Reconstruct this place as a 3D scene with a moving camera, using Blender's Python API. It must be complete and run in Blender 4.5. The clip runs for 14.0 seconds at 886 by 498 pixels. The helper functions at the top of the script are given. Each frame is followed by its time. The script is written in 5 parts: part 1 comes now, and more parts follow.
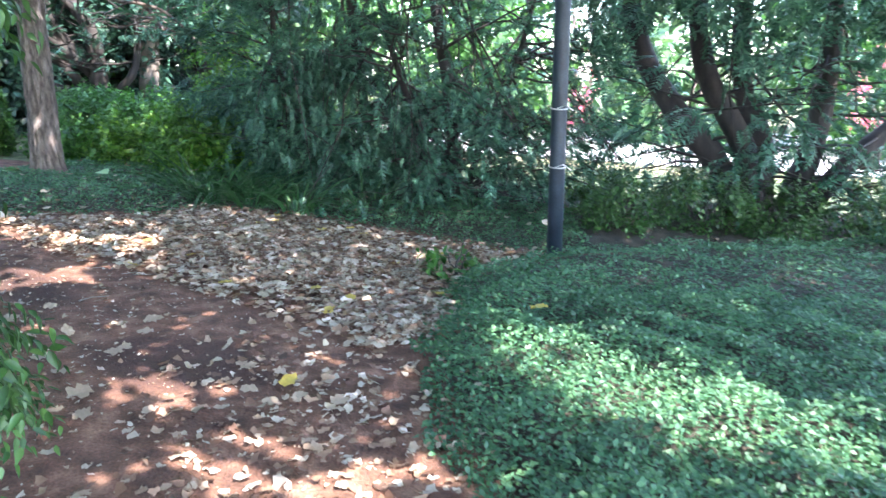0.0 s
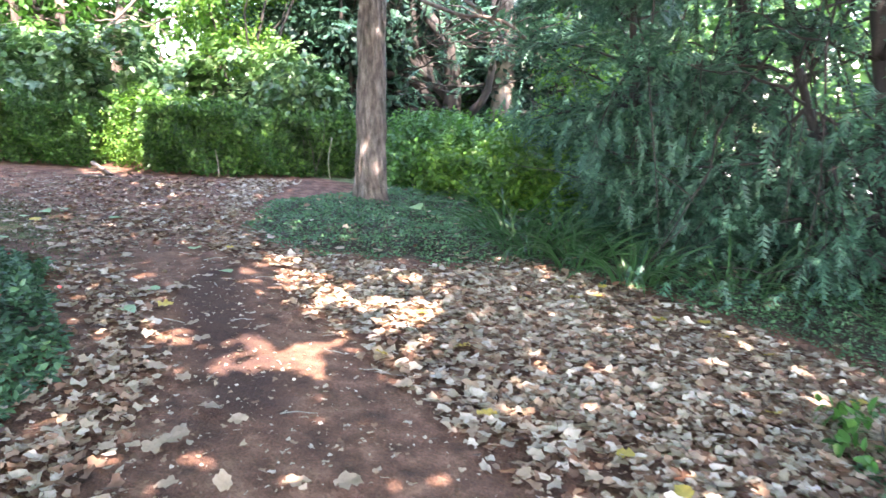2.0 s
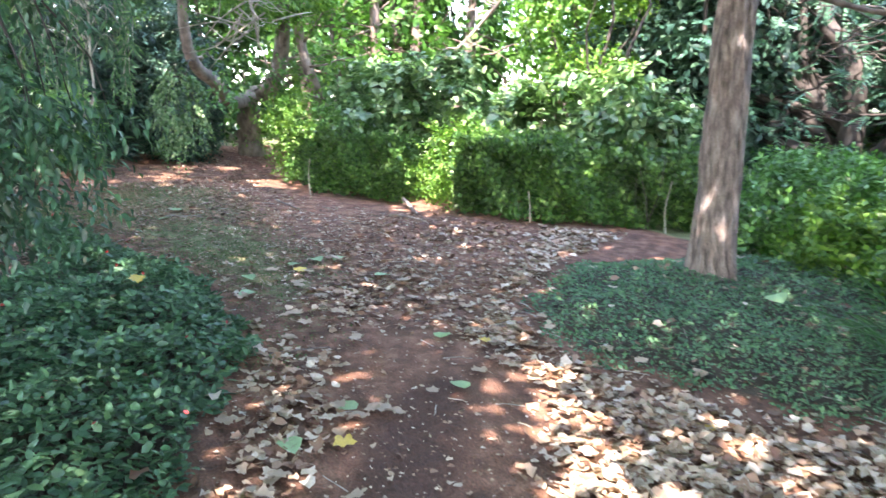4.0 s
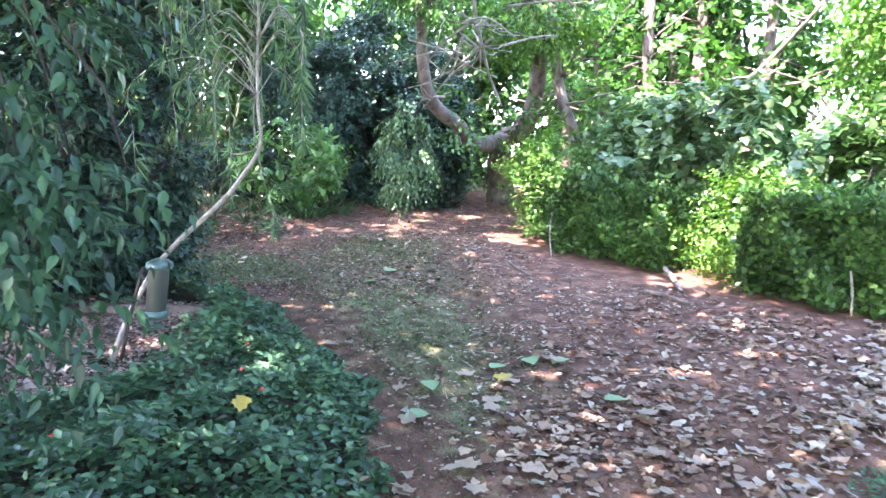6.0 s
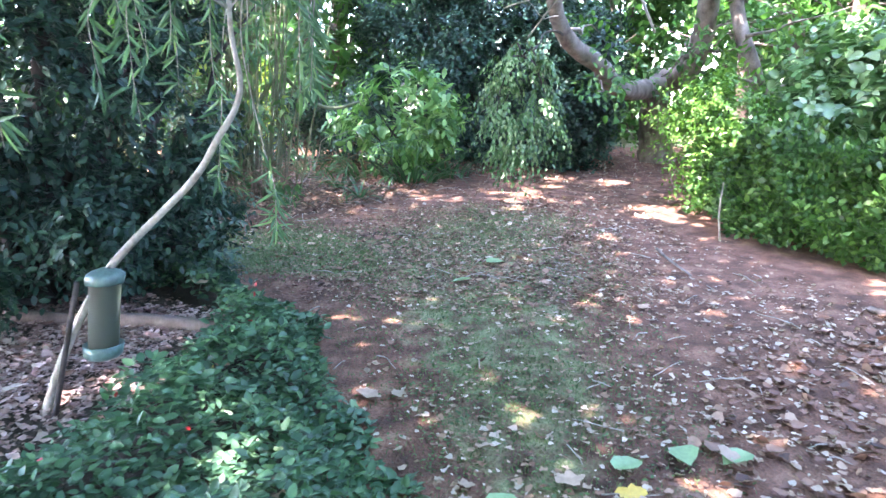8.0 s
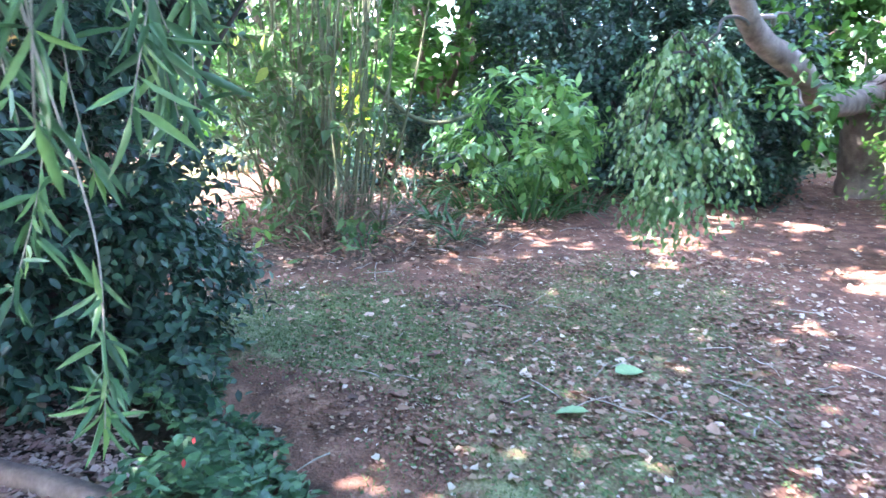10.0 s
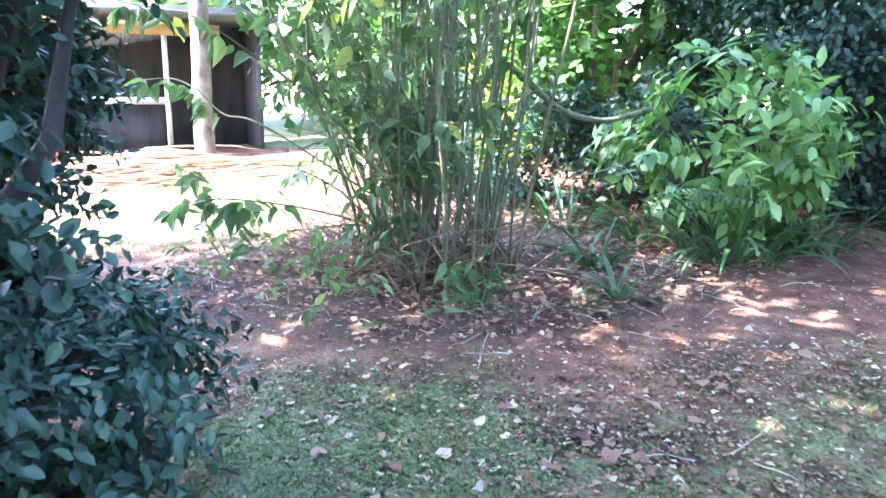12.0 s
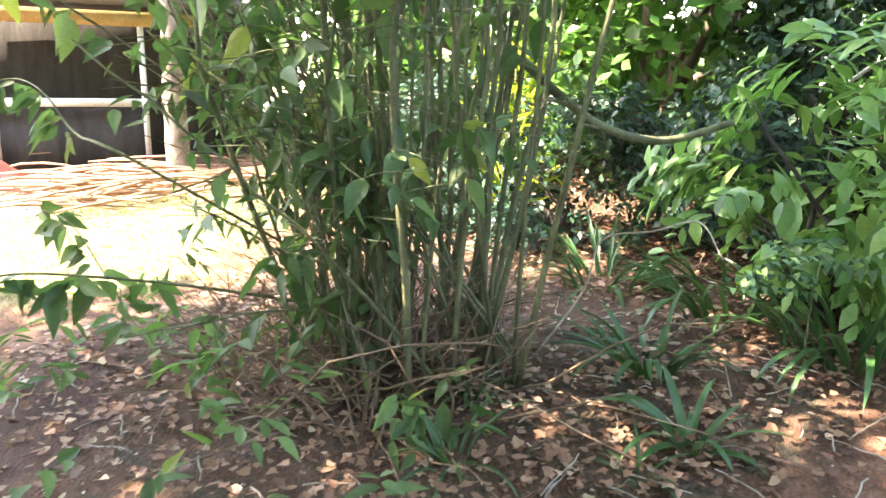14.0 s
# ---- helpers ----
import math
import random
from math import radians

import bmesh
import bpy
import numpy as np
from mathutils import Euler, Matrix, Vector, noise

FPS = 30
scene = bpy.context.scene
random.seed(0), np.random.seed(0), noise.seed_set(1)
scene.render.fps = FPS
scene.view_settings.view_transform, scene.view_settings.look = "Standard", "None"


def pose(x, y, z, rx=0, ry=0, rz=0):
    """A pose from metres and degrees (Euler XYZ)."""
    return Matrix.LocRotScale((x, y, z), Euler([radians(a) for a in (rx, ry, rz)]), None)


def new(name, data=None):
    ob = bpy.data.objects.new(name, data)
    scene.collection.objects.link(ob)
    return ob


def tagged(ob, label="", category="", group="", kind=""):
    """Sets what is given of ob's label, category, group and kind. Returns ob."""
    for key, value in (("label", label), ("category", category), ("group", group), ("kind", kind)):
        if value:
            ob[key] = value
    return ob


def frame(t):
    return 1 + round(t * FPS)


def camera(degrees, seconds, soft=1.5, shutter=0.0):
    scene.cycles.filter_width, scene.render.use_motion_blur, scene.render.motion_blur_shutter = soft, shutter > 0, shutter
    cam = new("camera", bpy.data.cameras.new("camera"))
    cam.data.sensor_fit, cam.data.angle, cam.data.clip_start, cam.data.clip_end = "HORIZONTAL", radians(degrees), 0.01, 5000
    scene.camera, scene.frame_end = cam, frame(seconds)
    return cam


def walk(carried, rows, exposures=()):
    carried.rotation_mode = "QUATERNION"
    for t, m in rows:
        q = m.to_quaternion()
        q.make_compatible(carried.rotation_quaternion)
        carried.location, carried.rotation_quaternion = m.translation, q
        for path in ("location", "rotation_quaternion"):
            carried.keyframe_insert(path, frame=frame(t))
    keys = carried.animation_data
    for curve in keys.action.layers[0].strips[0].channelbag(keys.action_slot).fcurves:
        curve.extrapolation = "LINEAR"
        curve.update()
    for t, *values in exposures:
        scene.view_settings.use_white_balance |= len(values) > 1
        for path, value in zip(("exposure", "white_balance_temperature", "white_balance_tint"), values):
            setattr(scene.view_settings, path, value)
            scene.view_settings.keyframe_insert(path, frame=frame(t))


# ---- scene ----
cam = camera(63.1, 14.0, soft=1.5, shutter=0.25)
METRES, EYE, TILT, LEAN, TURN = 13.3, 1.5, 0.0, 3.9, 0.0
ROWS = [
    (0.0, 0.0, 0.0, 0.0, 0.93, -13.4, -3.91),
    (0.5, 0.0005, 0.0421, -0.0009, 7.52, -13.03, -4.03),
    (1.0, -0.0048, 0.0844, -0.0017, 14.49, -12.74, -4.18),
    (1.5, -0.0116, 0.1258, -0.0032, 22.58, -13.05, -4.07),
    (2.0, -0.0227, 0.163, -0.0021, 29.45, -13.51, -3.94),
    (2.5, -0.0386, 0.201, -0.0015, 35.88, -13.85, -3.85),
    (3.0, -0.0563, 0.238, -0.0024, 42.52, -13.95, -3.48),
    (3.5, -0.0775, 0.2695, -0.0015, 48.94, -13.77, -3.25),
    (4.0, -0.1001, 0.2996, -0.0011, 57.81, -13.17, -2.76),
    (6.5, -0.2457, 0.385, -0.0032, 82.9, -11.74, -1.24),
    (7.0, -0.2791, 0.3963, -0.0066, 86.62, -13.19, -0.76),
    (9.5, -0.4491, 0.4264, -0.0127, 98.18, -14.75, 0.1),
    (10.0, -0.4851, 0.4238, -0.014, 102.74, -14.31, 0.14),
    (10.5, -0.5196, 0.4219, -0.0154, 107.47, -13.98, 0.5),
    (11.0, -0.5543, 0.4166, -0.0166, 110.94, -14.39, 0.72),
    (11.5, -0.588, 0.4102, -0.0177, 113.78, -15.26, 0.92),
    (12.0, -0.6217, 0.4053, -0.0181, 117.31, -15.27, 1.31),
    (12.5, -0.6523, 0.3948, -0.0192, 118.9, -15.17, 1.36),
    (13.0, -0.683, 0.3898, -0.0198, 120.08, -15.21, 1.4),
    (13.5, -0.7116, 0.3777, -0.0214, 121.71, -15.51, 1.64),
    (14.0, -0.7377, 0.3681, -0.0217, 120.45, -15.39, 1.42),
]
walk(cam, [(t, pose(0.11, 0, EYE, TILT, LEAN, TURN) @ pose(METRES * x, METRES * y, METRES * z, 90 + pitch, roll, yaw)) for t, x, y, z, yaw, pitch, roll in ROWS],
     [(0.0, 4.0, 6250, 16), (1.5, 4.4, 7000, 22), (3.0, 4.42, 7100, 22), (4.2, 4.4, 7100, 20), (6.5, 4.85, 6400, 28), (9.5, 5.03, 6350, 24), (11.0, 5.14, 5450, 31), (12.0, 5.18, 6150, 24), (12.5, 4.98, 7200, 24), (13.0, 4.78, 7900, 22), (14.0, 4.68, 8800, 17)])

# ---- light ----
SUN = Vector((0.50, -0.62, 1.15)).normalized()
world = bpy.data.worlds.new("sky")
scene.world = world
world.use_nodes = True
wt = world.node_tree
sky = wt.nodes.new("ShaderNodeTexSky")
sky.sky_type = "NISHITA"
sky.sun_disc = False
sky.sun_elevation = math.asin(SUN.z)
sky.sun_rotation = math.atan2(SUN.x, SUN.y)
wt.links.new(sky.outputs[0], wt.nodes["Background"].inputs[0])
wt.nodes["Background"].inputs[1].default_value = 0.15
sun = new("sun", bpy.data.lights.new("sun", "SUN"))
sun.data.energy, sun.data.angle, sun.data.color = 2.0, radians(0.55), (1.0, 0.95, 0.86)
sun.rotation_euler = SUN.to_track_quat("Z", "Y").to_euler()

# ---- materials ----
rng = np.random.default_rng(7)


def nodes(name):
    m = bpy.data.materials.new(name)
    m.use_nodes = True
    return m, m.node_tree, m.node_tree.nodes["Principled BSDF"]


def ramp(nt, source, stops):
    r = nt.nodes.new("ShaderNodeValToRGB")
    while len(r.color_ramp.elements) < len(stops):
        r.color_ramp.elements.new(0.5)
    for e, (p, c) in zip(r.color_ramp.elements, stops):
        e.position, e.color = p, (*c, 1)
    nt.links.new(source, r.inputs[0])
    return r.outputs[0]


def noise_tex(nt, scale, detail=4.0, stretch=None):
    co = nt.nodes.new("ShaderNodeTexCoord")
    n = nt.nodes.new("ShaderNodeTexNoise")
    n.inputs["Scale"].default_value, n.inputs["Detail"].default_value = scale, detail
    out = co.outputs["Object"]
    if stretch:
        mp = nt.nodes.new("ShaderNodeMapping")
        mp.inputs["Scale"].default_value = stretch
        nt.links.new(out, mp.inputs[0])
        out = mp.outputs[0]
    nt.links.new(out, n.inputs["Vector"])
    return n.outputs["Fac"]


def mix(nt, fac, a, b, blend="MIX"):
    m = nt.nodes.new("ShaderNodeMix")
    m.data_type, m.blend_type = "RGBA", blend
    for s, v in ((0, fac), (6, a), (7, b)):
        if isinstance(v, (int, float)):
            m.inputs[s].default_value = v
        elif isinstance(v, tuple):
            m.inputs[s].default_value = (*v, 1)
        else:
            nt.links.new(v, m.inputs[s])
    return m.outputs[2]


def bump(nt, b, height, strength=0.4, dist=0.02):
    n = nt.nodes.new("ShaderNodeBump")
    n.inputs["Strength"].default_value, n.inputs["Distance"].default_value = strength, dist
    nt.links.new(height, n.inputs["Height"])
    nt.links.new(n.outputs[0], b.inputs["Normal"])


def leaf_mat(name, stops, rough=0.45, glow=0.35, spec=0.5, patch=0.35):
    """A leaf: one colour per leaf, mottled, with light passing through."""
    m, nt, b = nodes(name)
    geo = nt.nodes.new("ShaderNodeNewGeometry")
    c = ramp(nt, geo.outputs["Random Per Island"], stops)
    big = noise_tex(nt, 1.7, 2)
    small = noise_tex(nt, 60, 3)
    c = mix(nt, patch, c, ramp(nt, big, [(0.3, (0.35, 0.4, 0.4)), (0.7, (1.3, 1.3, 1.1))]), "MULTIPLY")
    c = mix(nt, 0.3, c, ramp(nt, small, [(0.3, (0.5, 0.5, 0.5)), (0.7, (1.2, 1.2, 1.2))]), "MULTIPLY")
    nt.links.new(c, b.inputs["Base Color"])
    b.inputs["Roughness"].default_value = rough
    b.inputs["Specular IOR Level"].default_value = spec
    tr = nt.nodes.new("ShaderNodeBsdfTranslucent")
    nt.links.new(mix(nt, 0.6, c, (1.0, 1.25, 0.55), "MULTIPLY"), tr.inputs[0])
    ms = nt.nodes.new("ShaderNodeMixShader")
    ms.inputs[0].default_value = glow
    nt.links.new(b.outputs[0], ms.inputs[1])
    nt.links.new(tr.outputs[0], ms.inputs[2])
    nt.links.new(ms.outputs[0], nt.nodes["Material Output"].inputs[0])
    return m


def rough_mat(name, stops, scale=8, stretch=None, rough=0.85, depth=0.02, strength=0.6, fine=60):
    m, nt, b = nodes(name)
    n1 = noise_tex(nt, scale, 6, stretch)
    n2 = noise_tex(nt, fine, 4)
    c = mix(nt, 0.5, ramp(nt, n1, stops), ramp(nt, n2, [(0.3, (0.5, 0.5, 0.5)), (0.7, (1.25, 1.25, 1.25))]), "MULTIPLY")
    nt.links.new(c, b.inputs["Base Color"])
    b.inputs["Roughness"].default_value = rough
    bump(nt, b, n1, strength, depth)
    return m


M = {
    "cover": leaf_mat("cover_leaf", [(0, (0.04, 0.11, 0.06)), (0.6, (0.075, 0.19, 0.10)), (1, (0.14, 0.28, 0.13))], 0.5, 0.25),
    "dark": leaf_mat("dark_leaf", [(0, (0.014, 0.042, 0.036)), (0.7, (0.03, 0.082, 0.058)), (1, (0.065, 0.135, 0.085))], 0.4, 0.12, 0.35),
    "hedge": leaf_mat("hedge_leaf", [(0, (0.022, 0.07, 0.02)), (0.6, (0.062, 0.16, 0.038)), (1, (0.15, 0.28, 0.07))], 0.4, 0.3, patch=0.6),
    "bright": leaf_mat("bright_leaf", [(0, (0.045, 0.135, 0.018)), (0.6, (0.10, 0.24, 0.035)), (1, (0.19, 0.33, 0.06))], 0.45, 0.4),
    "mid": leaf_mat("mid_leaf", [(0, (0.03, 0.10, 0.02)), (0.6, (0.07, 0.20, 0.04)), (1, (0.13, 0.28, 0.07))], 0.4, 0.35),
    "pale": leaf_mat("pale_leaf", [(0, (0.045, 0.115, 0.04)), (0.6, (0.09, 0.19, 0.075)), (1, (0.24, 0.34, 0.18))], 0.35, 0.3),
    "conifer": leaf_mat("conifer_spray", [(0, (0.022, 0.07, 0.052)), (0.6, (0.052, 0.15, 0.10)), (1, (0.11, 0.24, 0.16))], 0.55, 0.2),
    "strap": leaf_mat("strap_leaf", [(0, (0.022, 0.075, 0.03)), (0.6, (0.045, 0.13, 0.048)), (1, (0.09, 0.20, 0.075))], 0.3, 0.25),
    "grass": leaf_mat("grass_blade", [(0, (0.05, 0.10, 0.04)), (0.6, (0.09, 0.16, 0.06)), (1, (0.20, 0.22, 0.10))], 0.6, 0.3),
    "dry": leaf_mat("dry_leaf", [(0, (0.09, 0.045, 0.03)), (0.2, (0.22, 0.12, 0.08)), (0.45, (0.36, 0.24, 0.17)), (0.7, (0.42, 0.34, 0.27)), (1, (0.56, 0.48, 0.42))], 0.6, 0.1, 0.4, 0.2),
    "yellow": leaf_mat("yellow_leaf", [(0, (0.45, 0.28, 0.05)), (1, (0.65, 0.50, 0.12))], 0.5, 0.2),
    "green_fall": leaf_mat("fallen_green_leaf", [(0, (0.12, 0.30, 0.10)), (1, (0.35, 0.50, 0.30))], 0.4, 0.2),
    "bright2": leaf_mat("light_leaf", [(0, (0.065, 0.17, 0.05)), (0.6, (0.16, 0.33, 0.10)), (1, (0.34, 0.52, 0.20))], 0.35, 0.35, patch=0.2),
    "yellow_green": leaf_mat("yellow_green_leaf", [(0, (0.3, 0.4, 0.04)), (1, (0.55, 0.6, 0.08))], 0.45, 0.4),
    "woodland": leaf_mat("woodland_leaf", [(0, (0.03, 0.09, 0.028)), (0.6, (0.065, 0.17, 0.05)), (1, (0.13, 0.26, 0.08))], 0.55, 0.42),
    "berry": leaf_mat("red_berry", [(0, (0.35, 0.02, 0.03)), (1, (0.5, 0.06, 0.06))], 0.4, 0.1),
    "teal": leaf_mat("teal_leaf", [(0, (0.022, 0.07, 0.045)), (0.7, (0.05, 0.145, 0.08)), (1, (0.10, 0.22, 0.12))], 0.35, 0.25),
    "cover_dark": leaf_mat("dark_cover_leaf", [(0, (0.027, 0.08, 0.047)), (0.6, (0.062, 0.16, 0.088)), (1, (0.13, 0.26, 0.13))], 0.45, 0.2),
    "mid_dark": leaf_mat("deep_leaf", [(0, (0.02, 0.06, 0.015)), (0.7, (0.05, 0.13, 0.03)), (1, (0.10, 0.2, 0.06))], 0.4, 0.25),
    "weeping": leaf_mat("weeping_leaf", [(0, (0.05, 0.12, 0.07)), (0.6, (0.10, 0.22, 0.12)), (1, (0.2, 0.34, 0.14))], 0.45, 0.35),
    "cane_leaf": leaf_mat("cane_leaf", [(0, (0.05, 0.11, 0.04)), (0.6, (0.09, 0.18, 0.075)), (0.95, (0.16, 0.26, 0.12)), (1, (0.42, 0.44, 0.10))], 0.45, 0.45),
    "grass_pale": leaf_mat("pale_grass_blade", [(0, (0.16, 0.2, 0.07)), (1, (0.34, 0.32, 0.17))], 0.6, 0.3),
    "dry_pink": leaf_mat("pinkish_dry_leaf", [(0, (0.16, 0.09, 0.08)), (0.5, (0.36, 0.24, 0.22)), (1, (0.52, 0.42, 0.40))], 0.6, 0.1, 0.4, 0.2),
    "dry_red": leaf_mat("red_brown_leaf", [(0, (0.07, 0.036, 0.028)), (0.35, (0.20, 0.10, 0.07)), (0.8, (0.31, 0.185, 0.13)), (1, (0.48, 0.36, 0.28))], 0.6, 0.1, 0.4, 0.2),
    "dry_frond": rough_mat("dry_frond", [(0.3, (0.22, 0.12, 0.08)), (0.7, (0.42, 0.28, 0.2))]),
    "white_wood": rough_mat("pale_bark", [(0.3, (0.22, 0.20, 0.17)), (0.7, (0.44, 0.41, 0.36))], 14),
    "brown_twig": rough_mat("brown_twig", [(0.3, (0.10, 0.06, 0.04)), (0.7, (0.28, 0.20, 0.14))]),
    "bark": rough_mat("bark_ridged", [(0.3, (0.05, 0.04, 0.036)), (0.5, (0.15, 0.12, 0.11)), (0.72, (0.27, 0.23, 0.215))], 22, (1, 1, 0.3), strength=1.0, depth=0.05),
    "bark_brown": rough_mat("bark_brown", [(0.3, (0.07, 0.05, 0.042)), (0.7, (0.20, 0.15, 0.13))], 9, (1, 1, 0.6)),
    "bark_dark": rough_mat("bark_dark", [(0.3, (0.016, 0.015, 0.016)), (0.7, (0.065, 0.052, 0.048))], 9, (1, 1, 0.3)),
    "bark_grey": rough_mat("bark_grey", [(0.3, (0.09, 0.07, 0.06)), (0.7, (0.30, 0.25, 0.22))], 9, (1, 1, 0.6)),
    "cane": rough_mat("green_cane", [(0.3, (0.06, 0.08, 0.04)), (0.7, (0.17, 0.18, 0.10))], 14, (1, 1, 0.4)),
    "pole": rough_mat("painted_pole", [(0.3, (0.012, 0.022, 0.035)), (0.8, (0.035, 0.05, 0.07))], 5, None, 0.5, 0.002, 0.3),
    "white": rough_mat("white_paint", [(0.3, (0.6, 0.6, 0.57)), (0.7, (0.8, 0.8, 0.78))], 6, None, 0.6, 0.002, 0.2),
    "beam": rough_mat("yellow_timber", [(0.3, (0.42, 0.29, 0.12)), (0.7, (0.56, 0.41, 0.2))], 6, (0.2, 1, 1)),
    "shed": rough_mat("dark_boards", [(0.3, (0.045, 0.045, 0.05)), (0.7, (0.10, 0.095, 0.095))], 8, (1, 1, 0.2)),
    "roof": rough_mat("grey_roof", [(0.3, (0.10, 0.10, 0.11)), (0.7, (0.2, 0.2, 0.2))], 5),
    "tarp": rough_mat("red_sheet", [(0.3, (0.30, 0.045, 0.035)), (0.7, (0.42, 0.09, 0.08))], 5, None, 0.5),
    "tarp_pale": rough_mat("mauve_sheet", [(0.3, (0.30, 0.17, 0.20)), (0.7, (0.42, 0.28, 0.31))], 5, None, 0.5),
    "pink": leaf_mat("pink_blossom", [(0, (0.6, 0.05, 0.12)), (1, (0.8, 0.3, 0.4))], 0.6, 0.3),
    "paving": rough_mat("pale_paving", [(0.3, (0.42, 0.40, 0.38)), (0.7, (0.6, 0.58, 0.55))], 1.5, None, 0.8, 0.004, 0.3),
    "fence": rough_mat("fence_boards", [(0.3, (0.30, 0.22, 0.16)), (0.7, (0.5, 0.4, 0.3))], 5, (1, 1, 0.2)),
    "tank": rough_mat("teal_plastic", [(0.3, (0.05, 0.10, 0.095)), (0.7, (0.10, 0.18, 0.17))], 9, None, 0.35, 0.001, 0.2),
    "seed": rough_mat("seed", [(0.3, (0.03, 0.05, 0.03)), (0.7, (0.10, 0.12, 0.07))], 90),
}
gm, gt, gb = nodes("clear_plastic")
gb.inputs["Base Color"].default_value = (0.25, 0.29, 0.25, 1)
gb.inputs["Roughness"].default_value = 0.35
gb.inputs["Transmission Weight"].default_value = 0.85
M["clear"] = gm

# ground: red soil, moss and short grass, pale mulch, by plan masks
gm, gt, gb = nodes("garden_ground")
n_big, n_mid, n_fine = noise_tex(gt, 0.9, 5), noise_tex(gt, 7, 6), noise_tex(gt, 75, 5)
soil = ramp(gt, n_mid, [(0.3, (0.065, 0.031, 0.021)), (0.5, (0.155, 0.073, 0.048)), (0.7, (0.27, 0.148, 0.10))])
moss = ramp(gt, n_mid, [(0.3, (0.075, 0.105, 0.048)), (0.7, (0.20, 0.23, 0.115))])
lawn = ramp(gt, n_mid, [(0.3, (0.11, 0.125, 0.045)), (0.7, (0.24, 0.215, 0.115))])
# dark bed soil; in the front bed this colour also stands in for shade
humus_and_shade = ramp(gt, n_mid, [(0.3, (0.022, 0.02, 0.014)), (0.7, (0.07, 0.055, 0.04))])


def attr(nt, name):
    a = nt.nodes.new("ShaderNodeAttribute")
    a.attribute_name = name
    return a.outputs["Fac"]


def broken(nt, a, n):
    """A mask whose edge is broken up by noise."""
    s = nt.nodes.new("ShaderNodeMath")
    s.operation = "ADD"
    nt.links.new(a, s.inputs[0])
    nt.links.new(n, s.inputs[1])
    r = nt.nodes.new("ShaderNodeMapRange")
    r.inputs[1].default_value, r.inputs[2].default_value = 0.85, 1.15
    nt.links.new(s.outputs[0], r.inputs[0])
    return r.outputs[0]


c = mix(gt, broken(gt, attr(gt, "moss"), n_mid), soil, moss)
c = mix(gt, broken(gt, attr(gt, "lawn"), n_mid), c, lawn)
c = mix(gt, broken(gt, attr(gt, "humus_and_shade"), n_mid), c, humus_and_shade)
# dark damp soil colour, also painted on where soil lies in shade
damp_and_shade = ramp(gt, n_mid, [(0.3, (0.03, 0.013, 0.011)), (0.7, (0.085, 0.04, 0.03))])
c = mix(gt, broken(gt, attr(gt, "damp_and_shade"), n_mid), c, damp_and_shade)
c = mix(gt, 0.7, c, ramp(gt, n_fine, [(0.3, (0.45, 0.45, 0.45)), (0.7, (1.4, 1.4, 1.4))]), "MULTIPLY")
c = mix(gt, 0.4, c, ramp(gt, n_big, [(0.3, (0.6, 0.6, 0.6)), (0.7, (1.2, 1.2, 1.2))]), "MULTIPLY")
gt.links.new(c, gb.inputs["Base Color"])
gb.inputs["Roughness"].default_value = 0.95
bump(gt, gb, n_fine, 0.9, 0.02)
M["ground"] = gm

# ---- plan ----
G0, SLOPE = -0.12, 0.0682
BED_RIGHT = [(0.15, 2.6), (-0.15, 3.93), (-0.02, 4.8), (-0.04, 5.6), (0.5, 6.3), (1.2, 6.9), (4.7, 8.2), (12, 9.3), (12, -4), (1.2, -4), (0.7, 0)]
BED_TREE = [(-6.15, 8.5), (-5.3, 7.25), (-4.4, 6.9), (-3.7, 7.15), (-3.0, 7.5), (-2.8, 8.05), (-1.5, 7.9), (0.0, 7.15), (1.2, 6.8), (4.0, 7.4), (8, 8), (8, 11), (-2, 11.5), (-5.5, 10.6)]
BED_LEFT = [(-9.7, 3.8), (-9.1, 4.1), (-8.35, 4.65), (-7.3, 5.15), (-6.5, 5.33), (-5.9, 5.32), (-4.85, 5.0), (-4.2, 4.75), (-3.7, 4.35), (-3.3, 3.7), (-2.6, 2.8), (-2.2, 1.6), (-2.4, 0), (-6, 0), (-9, 1.5), (-9.6, 3.0)]
MULCH = [(-7.1, 4.3), (-8.45, 4.3), (-8.9, 3.4), (-8.2, 2.2), (-6.4, 1.6), (-5.9, 3.3)]
LAWN = [(-11.4, 1.0), (-12.5, 1.8), (-14.2, 1.2), (-17, 0.5), (-20, -1.5), (-15.2, -1.4), (-13.2, -2.2), (-12, -4), (-9, -4), (-9.8, -0.5)]
FRONT_BED = [(-10.6, 2.7), (-10.75, 3.7), (-11.35, 4.65), (-12.1, 5.1), (-13.0, 5.4), (-13.9, 5.9), (-14.6, 6.9), (-18, 7.2), (-18, 1.5), (-14, 1.6), (-12.3, 1.5), (-11.3, 1.4), (-10.7, 2.0)]
LAWN_FAR = [(-8, 14.5), (40, 12.5), (60, 60), (-20, 60), (-14, 22)]


def inside(poly, x, y):
    """1 inside the polygon, 0 outside, for arrays."""
    x, y = np.asarray(x, float), np.asarray(y, float)
    c = np.zeros(x.shape, bool)
    for (x0, y0), (x1, y1) in zip(poly, poly[1:] + poly[:1]):
        c ^= ((y0 > y) != (y1 > y)) & (x < (x1 - x0) * (y - y0) / (y1 - y0 + 1e-12) + x0)
    return c


